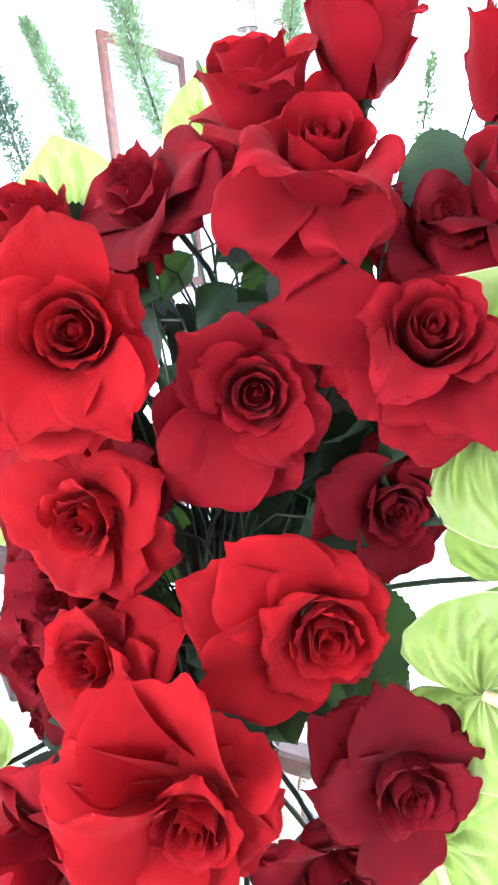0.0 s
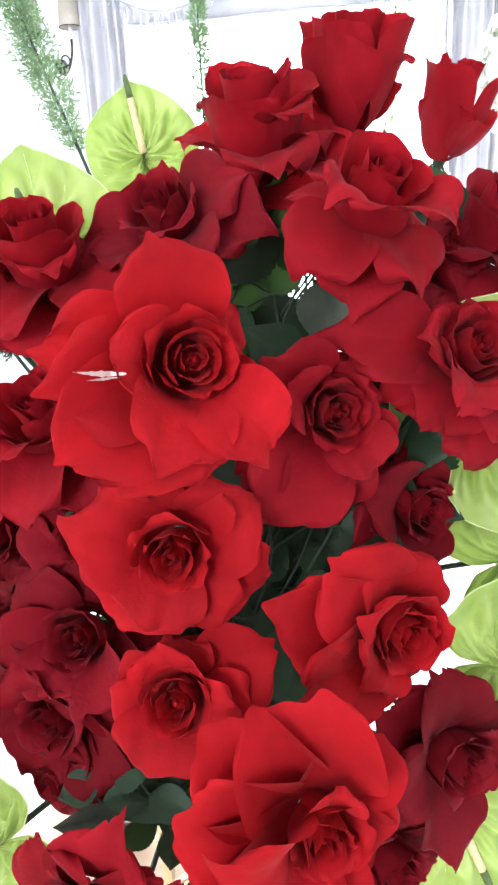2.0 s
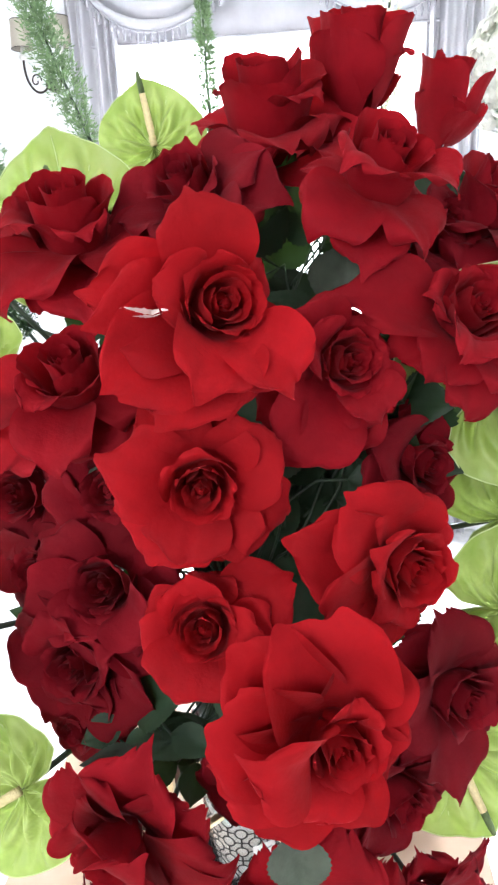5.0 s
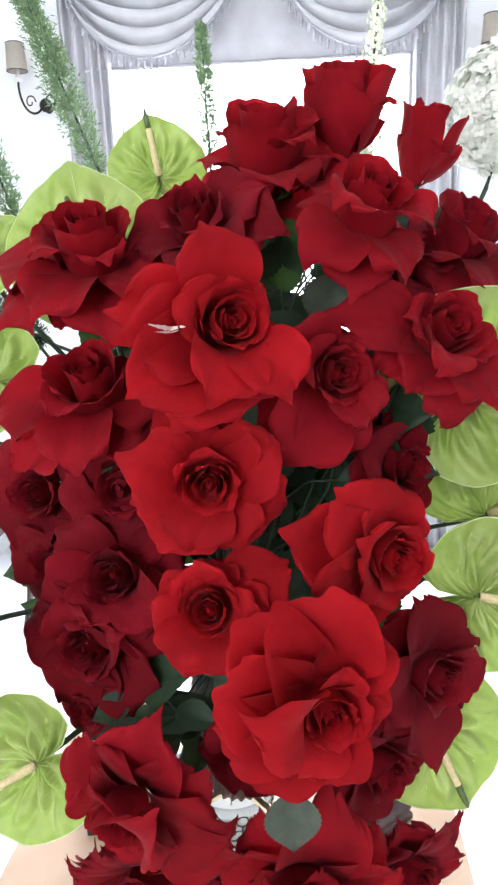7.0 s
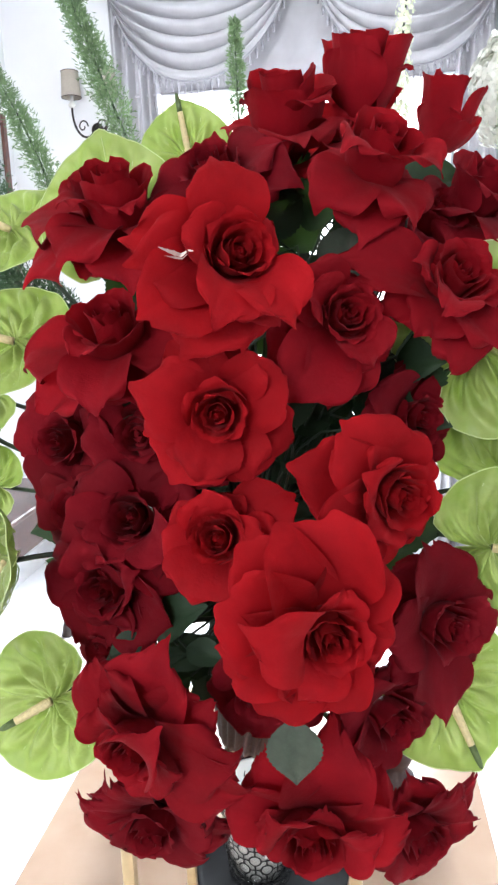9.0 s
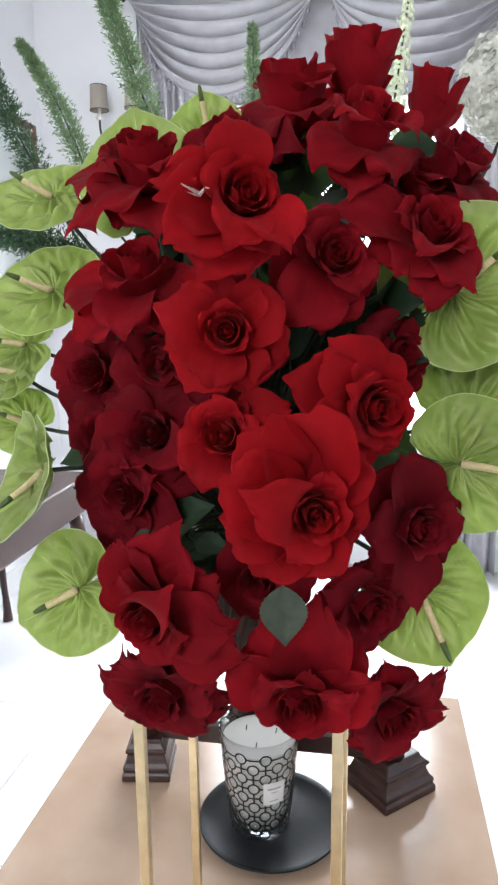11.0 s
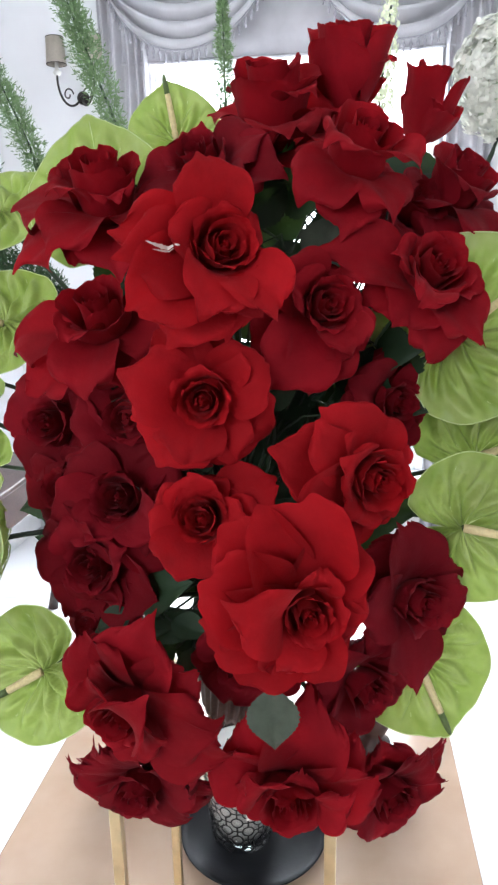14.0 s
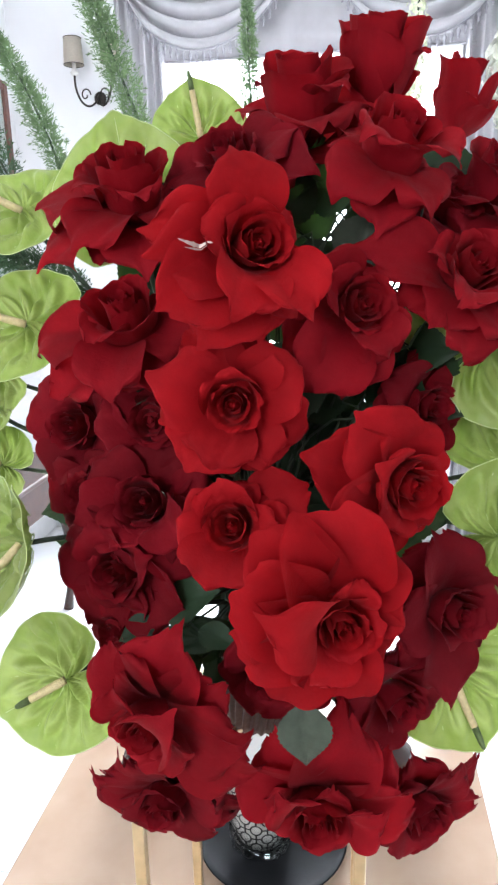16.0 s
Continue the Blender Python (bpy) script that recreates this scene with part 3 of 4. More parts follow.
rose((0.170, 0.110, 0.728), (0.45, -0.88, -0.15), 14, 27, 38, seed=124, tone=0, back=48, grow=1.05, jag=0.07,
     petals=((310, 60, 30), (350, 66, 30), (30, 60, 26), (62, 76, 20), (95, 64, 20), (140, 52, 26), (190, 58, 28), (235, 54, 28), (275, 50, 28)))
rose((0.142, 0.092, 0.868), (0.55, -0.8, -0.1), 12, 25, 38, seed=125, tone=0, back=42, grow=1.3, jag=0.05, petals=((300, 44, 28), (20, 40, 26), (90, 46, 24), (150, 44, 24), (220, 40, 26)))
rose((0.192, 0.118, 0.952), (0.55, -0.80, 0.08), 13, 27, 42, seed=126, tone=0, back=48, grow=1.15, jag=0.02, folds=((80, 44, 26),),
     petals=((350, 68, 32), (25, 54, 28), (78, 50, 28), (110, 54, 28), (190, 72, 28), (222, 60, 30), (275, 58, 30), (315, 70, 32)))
# roses deeper in the bouquet, shade put into their colour
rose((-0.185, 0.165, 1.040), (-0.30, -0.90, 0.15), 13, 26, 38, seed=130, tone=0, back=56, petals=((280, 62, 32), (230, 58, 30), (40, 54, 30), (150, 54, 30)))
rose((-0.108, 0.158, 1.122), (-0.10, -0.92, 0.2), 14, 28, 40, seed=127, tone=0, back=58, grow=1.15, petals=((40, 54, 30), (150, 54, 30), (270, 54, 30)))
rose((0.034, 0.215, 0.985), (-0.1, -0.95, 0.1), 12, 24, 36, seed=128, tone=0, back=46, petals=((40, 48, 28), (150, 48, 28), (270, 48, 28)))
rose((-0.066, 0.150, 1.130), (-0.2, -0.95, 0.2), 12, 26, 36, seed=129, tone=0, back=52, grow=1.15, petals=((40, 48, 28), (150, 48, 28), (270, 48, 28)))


HEART = [(0, 0.94), (8, 0.89), (22, 0.85), (45, 0.82), (65, 0.80), (90, 0.77), (120, 0.75), (145, 0.71), (160, 0.63), (172, 0.46), (180, 0.20)]


def heart_radius(a):
    a = abs(a)
    for (a0, r0), (a1, r1) in zip(HEART, HEART[1:]):
        if a <= a1:
            t = (a - a0) / (a1 - a0)
            t = t * t * (3 - 2 * t)
            return r0 + (r1 - r0) * t
    return 0.1


def anthurium(pos, tip, normal, length, cup=0.12, seed=0, spadix=0.62, lean=35):
    """A heart-shaped spathe with quilted veins, its spadix and its stalk."""
    rng = random.Random(seed)
    x = Vector(tip).normalized()
    z = Vector(normal)
    z = (z - x * z.dot(x)).normalized()
    y = z.cross(x)
    m = Matrix((x, y, z)).transposed().to_4x4()
    m.translation = Vector(pos)
    ob = thing("anthurium", m, "green anthurium flower with a heart-shaped spathe and cream spadix", "anthurium", "anthuriums in the bouquet")
    na, nr = 120, 17
    ph = rng.uniform(0, 6)
    V = []

    def surface(a, t):
        deg = math.degrees(a)
        deg = (deg + 180) % 360 - 180
        r = heart_radius(deg) * t * (1 + 0.015 * math.sin(5 * a + ph))
        px, py = r * math.cos(a), r * math.sin(a)
        # quilting between veins that bend towards the tip
        cell = deg * (1 + 0.55 * t) / 38.0
        ridge = abs(math.sin(math.pi * cell)) ** 0.55
        lump = math.sin(9.5 * t + 2.4 * abs(math.cos(math.pi * cell)) + 1.7 * math.floor(abs(cell)))
        puff = (0.105 * (ridge - 0.55) + 0.07 * lump * ridge) * math.sin(math.pi * min(1, t * 1.01)) ** 0.7
        pz = cup * (r * r) * 0.9 - 0.16 * cup * math.sin(2 * a + ph) * t * t + puff
        pz += 0.10 * max(0, px - 0.6) ** 2 - 0.22 * max(0, abs(py) - 0.45) ** 2
        pz += 0.012 * math.sin(11 * a + ph) * t ** 6
        return Vector((px, py, pz)) * length

    for j in range(nr):
        t = 0.02 + 0.98 * j / (nr - 1)
        for i in range(na):
            V.append(surface(2 * math.pi * i / na, t))
    piece("spathe", mesh_from("spathe", V, grid_faces(na, nr, True), SPATHE), ob, "glossy yellow-green veined spathe")
    rim = [surface(2 * math.pi * i / na, 1.0) for i in range(na)]
    v, f = tube(rim + [rim[0]], 0.0006, 5)
    piece("rim", mesh_from("rim", v, f[:-2], SPATHE_EDGE), ob, "paler rolled rim")
    for a in (0, 38, -38, 76, -76, 114, -114, 152, -152):
        pts = [surface(radians(a / (1 + 0.55 * t)), t) + Vector((0, 0, 0.0004)) for t in (0.04, 0.2, 0.4, 0.6, 0.8, 0.93)]
        v, f = tube(pts, [0.0012, 0.001, 0.0008, 0.0006, 0.0005, 0.0003], 5)
        piece("vein", mesh_from("vein", v, f, SPATHE_EDGE), ob)
    L = length * spadix
    d = Vector((math.cos(radians(lean)), 0, math.sin(radians(lean))))
    pts = [Vector((0, 0, 0.002)) + d * L * t + Vector((0, 0, -0.06 * L * math.sin(math.pi * t))) for t in (0, 0.15, 0.35, 0.55, 0.72)]
    v, f = tube(pts, [0.0042, 0.0046, 0.0044, 0.004, 0.0037], 9)
    sp = piece("spadix", mesh_from("spadix", v, f, SPADIX), ob, "cream finger-like spadix")
    pts = [pts[-1] + d * L * t for t in (-0.005, 0.1, 0.2, 0.27, 0.29)]
    v, f = tube(pts, [0.0037, 0.0035, 0.0031, 0.002, 0.0006], 9)
    piece("tip", mesh_from("tip", v, f, SPADIX_TIP), sp, "dark green tip")
    inv = m.inverted()
    a = Vector(pos)
    aim = ANCHOR + Vector((rng.uniform(-0.03, 0.03), rng.uniform(-0.02, 0.04), rng.uniform(0, 0.04)))
    dist = (aim - a).length
    path = bezier(a, a - z * dist * 0.35 - x * dist * 0.1, aim + Vector((0, 0, 0.35 * dist)) + (a - aim) * 0.2, aim, 12)
    v, f = tube([inv @ p for p in path], 0.003, 6)
    piece("stalk", mesh_from("stalk", v, f, STEM), ob, "thin green stalk")
    return ob


anthurium((-0.188, 0.094, 0.874), (-1, 0.05, -0.66), (0.05, -0.92, 0.38), 0.090, lean=22, seed=300)
anthurium((0.190, 0.172, 0.862), (0.38, 0.0, -1), (0.25, -0.95, 0.2), 0.097, lean=14, seed=301, spadix=0.88)
anthurium((0.227, 0.170, 1.012), (1, 0.12, -0.12), (0.0, -1, 0.12), 0.098, lean=30, seed=302)
anthurium((0.220, 0.223, 1.197), (0.78, 0.10, 0.62), (-0.05, -0.95, 0.15), 0.120, lean=30, seed=303)
anthurium((0.254, 0.262, 1.058), (1, 0.2, 0.25), (0.0, -0.9, 0.45), 0.105, lean=30, seed=304)
anthurium((-0.152, 0.262, 1.328), (-0.12, 0.25, 1), (-0.05, -0.92, 0.35), 0.100, lean=30, seed=305)
anthurium((-0.120, 0.500, 1.430), (-0.20, 0.25, 1), (0.05, -0.90, 0.35), 0.082, lean=16, seed=306, spadix=1.0)
anthurium((-0.300, 0.330, 1.330), (-1, 0.1, 0.05), (0.0, -0.65, 0.75), 0.100, lean=40, seed=307)
anthurium((-0.275, 0.262, 1.205), (-1, 0.05, -0.05), (-0.1, -0.72, 0.65), 0.098, lean=38, seed=308)
anthurium((-0.362, 0.345, 1.133), (-1, 0.1, -0.1), (0.1, -0.85, 0.45), 0.075, lean=35, seed=309)
anthurium((-0.368, 0.330, 1.092), (-1, 0.2, -0.25), (0.1, -0.6, 0.75), 0.070, lean=35, seed=310)
anthurium((-0.238, 0.130, 1.000), (-0.20, -0.25, -1), (-0.72, -0.62, 0.25), 0.105, 0.55, lean=40, seed=311)
anthurium((-0.360, 0.324, 1.022), (-1, 0.0, 0.3), (0.2, -0.9, 0.3), 0.065, lean=35, seed=312)


def fern(a, b, bulge, width, count, mat, seed, group="asparagus ferns", label="feathery light green asparagus fern plume"):
    """A foxtail plume: a stem with many short needles round it, from root b to tip a."""
    rng = random.Random(seed)
    a, b = Vector(a), Vector(b)
    ob = thing("asparagus_fern", pose(*b), label, "fern", group)
    d = a - b
    aim = ANCHOR + Vector((rng.uniform(-0.02, 0.02), rng.uniform(0, 0.05), rng.uniform(0, 0.04)))
    low = bezier(aim, aim + Vector((0, 0.06, 0.25)), b - d * 0.8, b, 8)
    high = bezier(b, b + d * 0.3 + Vector(bulge), b + d * 0.7 + Vector(bulge), a, 24)
    pts = [p - b for p in low[:-1] + high]
    v, f = tube(pts, [0.0022] * 7 + [0.0022 - 0.0016 * i / 23 for i in range(24)], 5)
    piece("stem", mesh_from("stem", v, f, STEM), ob)
    V, Fc = [], []
    for k in range(count):
        t = rng.random() ** 0.9
        q = t * 22.99
        i = int(q)
        p = (high[i].lerp(high[i + 1], q - i)) - b
        ax = (high[i + 1] - high[i]).normalized()
        side = ax.cross(Vector((rng.gauss(0, 1), rng.gauss(0, 1), rng.gauss(0, 1)))).normalized()
        reach = width * (1 - 0.75 * t ** 1.5) * (0.35 + 0.65 * min(1, t * 6)) * rng.uniform(0.25, 1.0)
        tw = p + side * reach * 0.8 + ax * reach * 0.7
        for _ in range(5):
            o = p.lerp(tw, rng.uniform(0.35, 1.0))
            nd = (side + ax * rng.uniform(0.2, 1.2) + Vector((rng.gauss(0, 0.7), rng.gauss(0, 0.7), rng.gauss(0, 0.7)))).normalized()
            ln = rng.uniform(0.006, 0.011)
            w = nd.cross(Vector((rng.gauss(0, 1), rng.gauss(0, 1), rng.gauss(0, 1)))).normalized() * 0.0009
            n0 = len(V)
            V += [o - w * 0.6, o + nd * ln * 0.5 - w, o + nd * ln, o + nd * ln * 0.5 + w]
            Fc.append((n0, n0 + 1, n0 + 2, n0 + 3))
    piece("needles", mesh_from("needles", V, Fc, mat, False), ob, "fine needle leaves")
    ob.children[-1]["kind"] = "stuff"
    return ob


fern((-0.335, 0.630, 1.73), (-0.205, 0.530, 1.44), (-0.01, 0, 0.02), 0.044, 1500, FERN, 1)
fern((-0.481, 0.629, 1.635), (-0.33, 0.540, 1.38), (0.01, 0, 0.015), 0.038, 1200, FERN, 2)
fern((-0.560, 0.623, 1.68), (-0.36, 0.480, 1.34), (-0.02, 0, 0.0), 0.045, 1500, FERN_DARK, 3, label="feathery dark green asparagus fern plume")
fern((-0.540, 0.520, 1.305), (-0.24, 0.370, 1.235), (0, 0, 0.02), 0.052, 1700, FERN_DARK, 4, label="feathery dark green asparagus fern plume")
fern((-0.083, 0.690, 1.655), (-0.060, 0.560, 1.44), (0.0, 0, 0.0), 0.026, 520, FERN, 5)
fern((0.100, 0.62, 1.50), (0.098, 0.54, 1.36), (0.0, 0, 0.0), 0.016, 260, FERN, 6)


def floret(V, Fc, c, axis, size, rng, petals=4):
    m = facing(c, axis, rng.uniform(0, 6.3))
    for i in range(petals):
        a = 2 * math.pi * i / petals
        n0 = len(V)
        for r, w, z in ((0.08, 0.10, 0.0), (0.55, 0.48, 0.22), (1.0, 0.12, 0.12)):
            for s in (-1, 1):
                V.append(m @ (Vector((r * math.cos(a) - s * w * math.sin(a), r * math.sin(a) + s * w * math.cos(a), z)) * size))
        Fc += [(n0, n0 + 1, n0 + 3, n0 + 2), (n0 + 2, n0 + 3, n0 + 5, n0 + 4)]


def flower_spike(a, b, seed):
    rng = random.Random(seed)
    a, b = Vector(a), Vector(b)
    ob = thing("white_flower_spike", pose(*b), "slender spike of small white bell flowers", "flower", "white flower spikes")
    aim = ANCHOR + Vector((0.02, 0.03, 0.02))
    pts = [p - b for p in bezier(aim, aim + Vector((0, 0.1, 0.3)), b - (a - b) * 0.6, b, 8)] + [(a - b) * t for t in (0.25, 0.5, 0.75, 1)]
    v, f = tube(pts, 0.0018, 5)
    piece("stem", mesh_from("stem", v, f, STEM), ob)
    V, Fc = [], []
    for k in range(240):
        t = k / 240
        ang = k * 2.4
        r = rng.uniform(0.008, 0.024) * (1 - 0.5 * t)
        o = Vector((math.cos(ang), math.sin(ang), 0.3)) * r + (a - b) * t
        floret(V, Fc, o, (math.cos(ang), math.sin(ang), rng.uniform(-0.3, 0.6)), rng.uniform(0.004, 0.007) * (1 - 0.4 * t), rng, 5)
    piece("bloom", mesh_from("bloom", V, Fc, SPIKE_FLOWER), ob, "small white bells")["kind"] = "stuff"


flower_spike((0.185, 0.770, 1.74), (0.150, 0.590, 1.44), 11)


def white_hydrangea(c, r, seed):
    """A round head of white blossom on its stem."""
    rng = random.Random(seed)
    c = Vector(c)
    ob = thing("white_hydrangea", pose(*c), "round white hydrangea head beside the red roses", "flower")
    V, Fc = [], []
    n = 850
    for k in range(n):
        z = 1 - 2 * (k + 0.5) / n
        a = k * 2.39996
        s = math.sqrt(1 - z * z)
        d = Vector((s * math.cos(a), s * math.sin(a), z * 1.15))
        rr = r * (1 + 0.06 * math.sin(9 * d.x) * math.sin(8 * d.z + 1)) * rng.uniform(0.9, 1.06)
        floret(V, Fc, d * rr, d + Vector((rng.gauss(0, 0.3), rng.gauss(0, 0.3), rng.gauss(0, 0.3))), r * rng.uniform(0.10, 0.15), rng, 4)
    piece("bloom", mesh_from("bloom", V, Fc, WHITE_FLOWER), ob, "dense white florets")["kind"] = "stuff"
    v, f = lathe([(0.0, -r * 0.9), (r * 0.5, -r * 0.8), (r * 0.82, -r * 0.2), (r * 0.82, r * 0.3), (r * 0.5, r * 0.8), (0.0, r * 0.95)], 20)
    piece("green_core", mesh_from("green_core", v, f, SEPAL), ob)
    aim = ANCHOR + Vector((0.03, 0.03, 0.02))
    v, f = tube([q - c for q in bezier(c - Vector((0, 0, r * 0.8)), c - Vector((0.02, 0, r + 0.1)), aim + Vector((0.03, 0.05, 0.15)), aim, 10)], 0.0035, 6)
    piece("stem", mesh_from("stem", v, f, STEM), ob, "green stem")


SEPAL = material("pale_sepal_green", (0.58, 0.64, 0.48), 0.7, 0, 0.2, 40)
white_hydrangea((0.318, 0.556, 1.499), 0.066, 21)


def leaf_mesh(length, width, seed, mat, fold=0.25, droop=0.2):
    rng = random.Random(seed)
    nu, nv = 9, 29
    V = []
    for j in range(nv):
        t = j / (nv - 1)
        w = width * (math.sin(math.pi * t ** 0.75) ** 1.05) * (1.05 - 0.22 * t ** 3) * (1 + 0.07 * (j % 2)) + 0.0003
        for i in range(nu):
            u = -1 + 2 * i / (nu - 1)
            z = fold * abs(u) * w - droop * length * t * t + 0.03 * width * math.sin(9 * t + 3 * abs(u)) + 0.06 * width * (1 if i == 4 else 0) * -1
            V.append((u * w, length * t, z))
    return mesh_from("leaf", V, grid_faces(nu, nv), mat)


def rose_leaf(pos, along, normal, length, seed, pale=False, wide=0.36):
    y = Vector(along).normalized()
    z = Vector(normal)
    z = (z - y * z.dot(y)).normalized()
    x = y.cross(z)
    m = Matrix((x, y, z)).transposed().to_4x4()
    m.translation = Vector(pos)
    ob = thing("rose_leaf", m, "grey-green serrated rose leaf" if pale else "dark green serrated rose leaf", "leaf", "rose leaves")
    piece("blade", leaf_mesh(length, length * wide, seed, LEAF_PALE if pale else LEAF), ob)
    inv = m.inverted()
    aim = ANCHOR + Vector((0, 0, 0.03))
    p = Vector(pos)
    d = (aim - p).length
    v, f = tube([inv @ q for q in bezier(p, p - y * d * 0.3, aim + Vector((0, 0, 0.3 * d)), aim, 8)], 0.0013, 5)
    piece("leafstalk", mesh_from("leafstalk", v, f, STEM), ob)
    return ob


rose_leaf((0.052, 0.014, 0.926), (0.05, -0.15, -1), (0.1, -1, 0.1), 0.062, 1, True, 0.33)
rose_leaf((0.080, 0.215, 1.262), (0.25, 0.1, 0.6), (0.2, -1, 0.3), 0.060, 2, True, 0.42)
LR = random.Random(5)
for k in range(150):
    z = LR.uniform(0.90, 1.36)
    spread = 0.06 + 0.11 * min(1, (z - 0.86) / 0.3) - 0.10 * max(0, z - 1.25)
    x = min(LR.uniform(-spread, spread) + 0.03, 0.14)
    y = 0.185 + LR.uniform(0, 0.11) + 0.35 * max(0, z - 1.15)
    al = Vector((LR.uniform(-1, 1), LR.uniform(-0.5, 0.3), LR.uniform(-0.8, 0.6)))
    rose_leaf((x, y, z), al, (LR.uniform(-0.5, 0.5), -0.9, LR.uniform(-0.1, 0.6)), LR.uniform(0.05, 0.085), 20 + k % 9, LR.random() < 0.05, 0.42)
rose_leaf((-0.09, 0.115, 0.945), (0.5, -0.2, 0.35), (0.1, -0.7, 0.7), 0.065, 31)
rose_leaf((-0.03, 0.105, 0.935), (-0.6, -0.3, -0.15), (0.0, -0.7, 0.6), 0.055, 32, False, 0.27)
rose_leaf((-0.02, 0.11, 0.96), (0.6, -0.2, 0.15), (0.1, -0.8, 0.5), 0.05, 33)
for k in range(12):
    rose_leaf((LR.uniform(-0.10, 0.0), LR.uniform(0.085, 0.125), LR.uniform(0.905, 0.955)), (LR.uniform(-1, 1), LR.uniform(-0.4, 0.1), LR.uniform(-0.5, 0.4)),
              (LR.uniform(-0.4, 0.4), -0.7, LR.uniform(0.2, 0.8)), LR.uniform(0.034, 0.052), 40 + k % 5, k == 3, 0.28)
for k in range(24):
    rose_leaf((0.045 + LR.uniform(-0.03, 0.04), LR.uniform(0.20, 0.235), LR.uniform(0.98, 1.14)), (LR.uniform(-1, 1), LR.uniform(-0.1, 0.3), LR.uniform(-0.8, 0.6)),
              (LR.uniform(-0.5, 0.5), -0.9, LR.uniform(-0.1, 0.6)), LR.uniform(0.05, 0.07), 20 + k % 9, False, 0.42)
# broad dark leaves at the side of the bouquet
rose_leaf((0.17, 0.33, 1.13), (1, 0.1, 0.02), (0.0, -1, 0.35), 0.16, 34, False, 0.40)
rose_leaf((-0.16, 0.26, 1.02), (-1, 0.0, -0.25), (0.0, -0.8, 0.5), 0.14, 35, False, 0.26)
rose_leaf((-0.14, 0.25, 0.93), (-1, 0.0, 0.2), (0.0, -0.8, 0.5), 0.13, 36, False, 0.26)


def flower_stand():
    """Gold stand on four square legs with crossed bars on top, and the pot of foam that holds the stems."""
    cx, cy, foot = -0.012, 0.215, TOP + 0.001
    h = 0.762 - foot
    ob = thing("flower_stand", pose(cx, cy, foot), "brushed gold metal stand with four square legs on the table", "stand")
    for sx in (-1, 1):
        for sy in (-1, 1):
            part("leg", box((sx * 0.114, sy * 0.115, h / 2), (0.0125, 0.0125, h), 0.0012), GOLD, ob)
    for s, z in ((-1, 0.012), (1, 0.0055)):
        part("crossbar", box((0, 0, h - z), (0.31, 0.008, 0.006), 0.001, s * 45.25), GOLD, ob, "thin diagonal bar")
    pot = thing("flower_pot", pose(cx, cy, 0.760), "ribbed dark brown pot holding floral foam", "pot")
    prof = [(0.0, 0.0), (0.034, 0.0), (0.037, 0.008), (0.042, 0.05), (0.047, 0.095), (0.050, 0.10), (0.046, 0.101), (0.040, 0.08)]
    n = 132
    V = []
    for r, z in prof:
        for i in range(n):
            a = 2 * math.pi * i / n + 4.5 * z
            rr = r * (1 + 0.07 * math.cos(2 * math.pi * i / 6))
            V.append((rr * math.cos(a), rr * math.sin(a), z))
    piece("body", mesh_from("body", V, grid_faces(n, len(prof), True), BROWN_POT), pot)
    v, f = lathe([(0.0, 0.05), (0.036, 0.075), (0.040, 0.09), (0.046, 0.13), (0.042, 0.165), (0.02, 0.185), (0.0, 0.19)], 24)
    piece("foam", mesh_from("foam", v, f, FOAM), pot, "dark green floral foam")


flower_stand()

# ---- the table and what stands on it ----


def side_table():
    x0, x1, y0, y1 = -0.609, 0.410, -0.70, 1.34
    ob = thing("marble_table", pose((x0 + x1) / 2, (y0 + y1) / 2, FZ + 0.003), "low table with a polished cream marble top", "table")
    H = TOP - FZ - 0.003
    w, d = x1 - x0, y1 - y0
    part("tabletop", box((0, 0, H - 0.015), (w, d, 0.03), 0.004), MARBLE, ob, "polished cream marble slab")
    part("apron", box((0, 0, H - 0.065), (w - 0.08, d - 0.08, 0.066), 0.004), WOOD, ob, "dark wooden apron")
    for sx in (-1, 1):
        for sy in (-1, 1):
            v, f = lathe([(0.0, 0.0), (0.018, 0.0), (0.022, 0.02), (0.02, 0.1), (0.03, 0.3), (0.034, H - 0.07)], 16)
            piece("leg", mesh_from("leg", v, f, WOOD), ob, m=pose(sx * (w / 2 - 0.08), sy * (d / 2 - 0.08), 0))


side_table()


def black_plate():
    ob = thing("plate", pose(-0.068, 0.751, TOP + 0.001) @ Matrix.Scale(1.61, 4), "round matt black ceramic plate under the candle", "plate")
    v, f = lathe([(0.0, 0.0), (0.060, 0.0), (0.066, 0.003), (0.092, 0.008), (0.099, 0.012), (0.100, 0.0135), (0.098, 0.0145), (0.090, 0.011),
                  (0.068, 0.0072), (0.055, 0.0065), (0.0, 0.006)], 64)
    piece("dish", mesh_from("dish", v, f, BLACK_PLATE), ob)


black_plate()


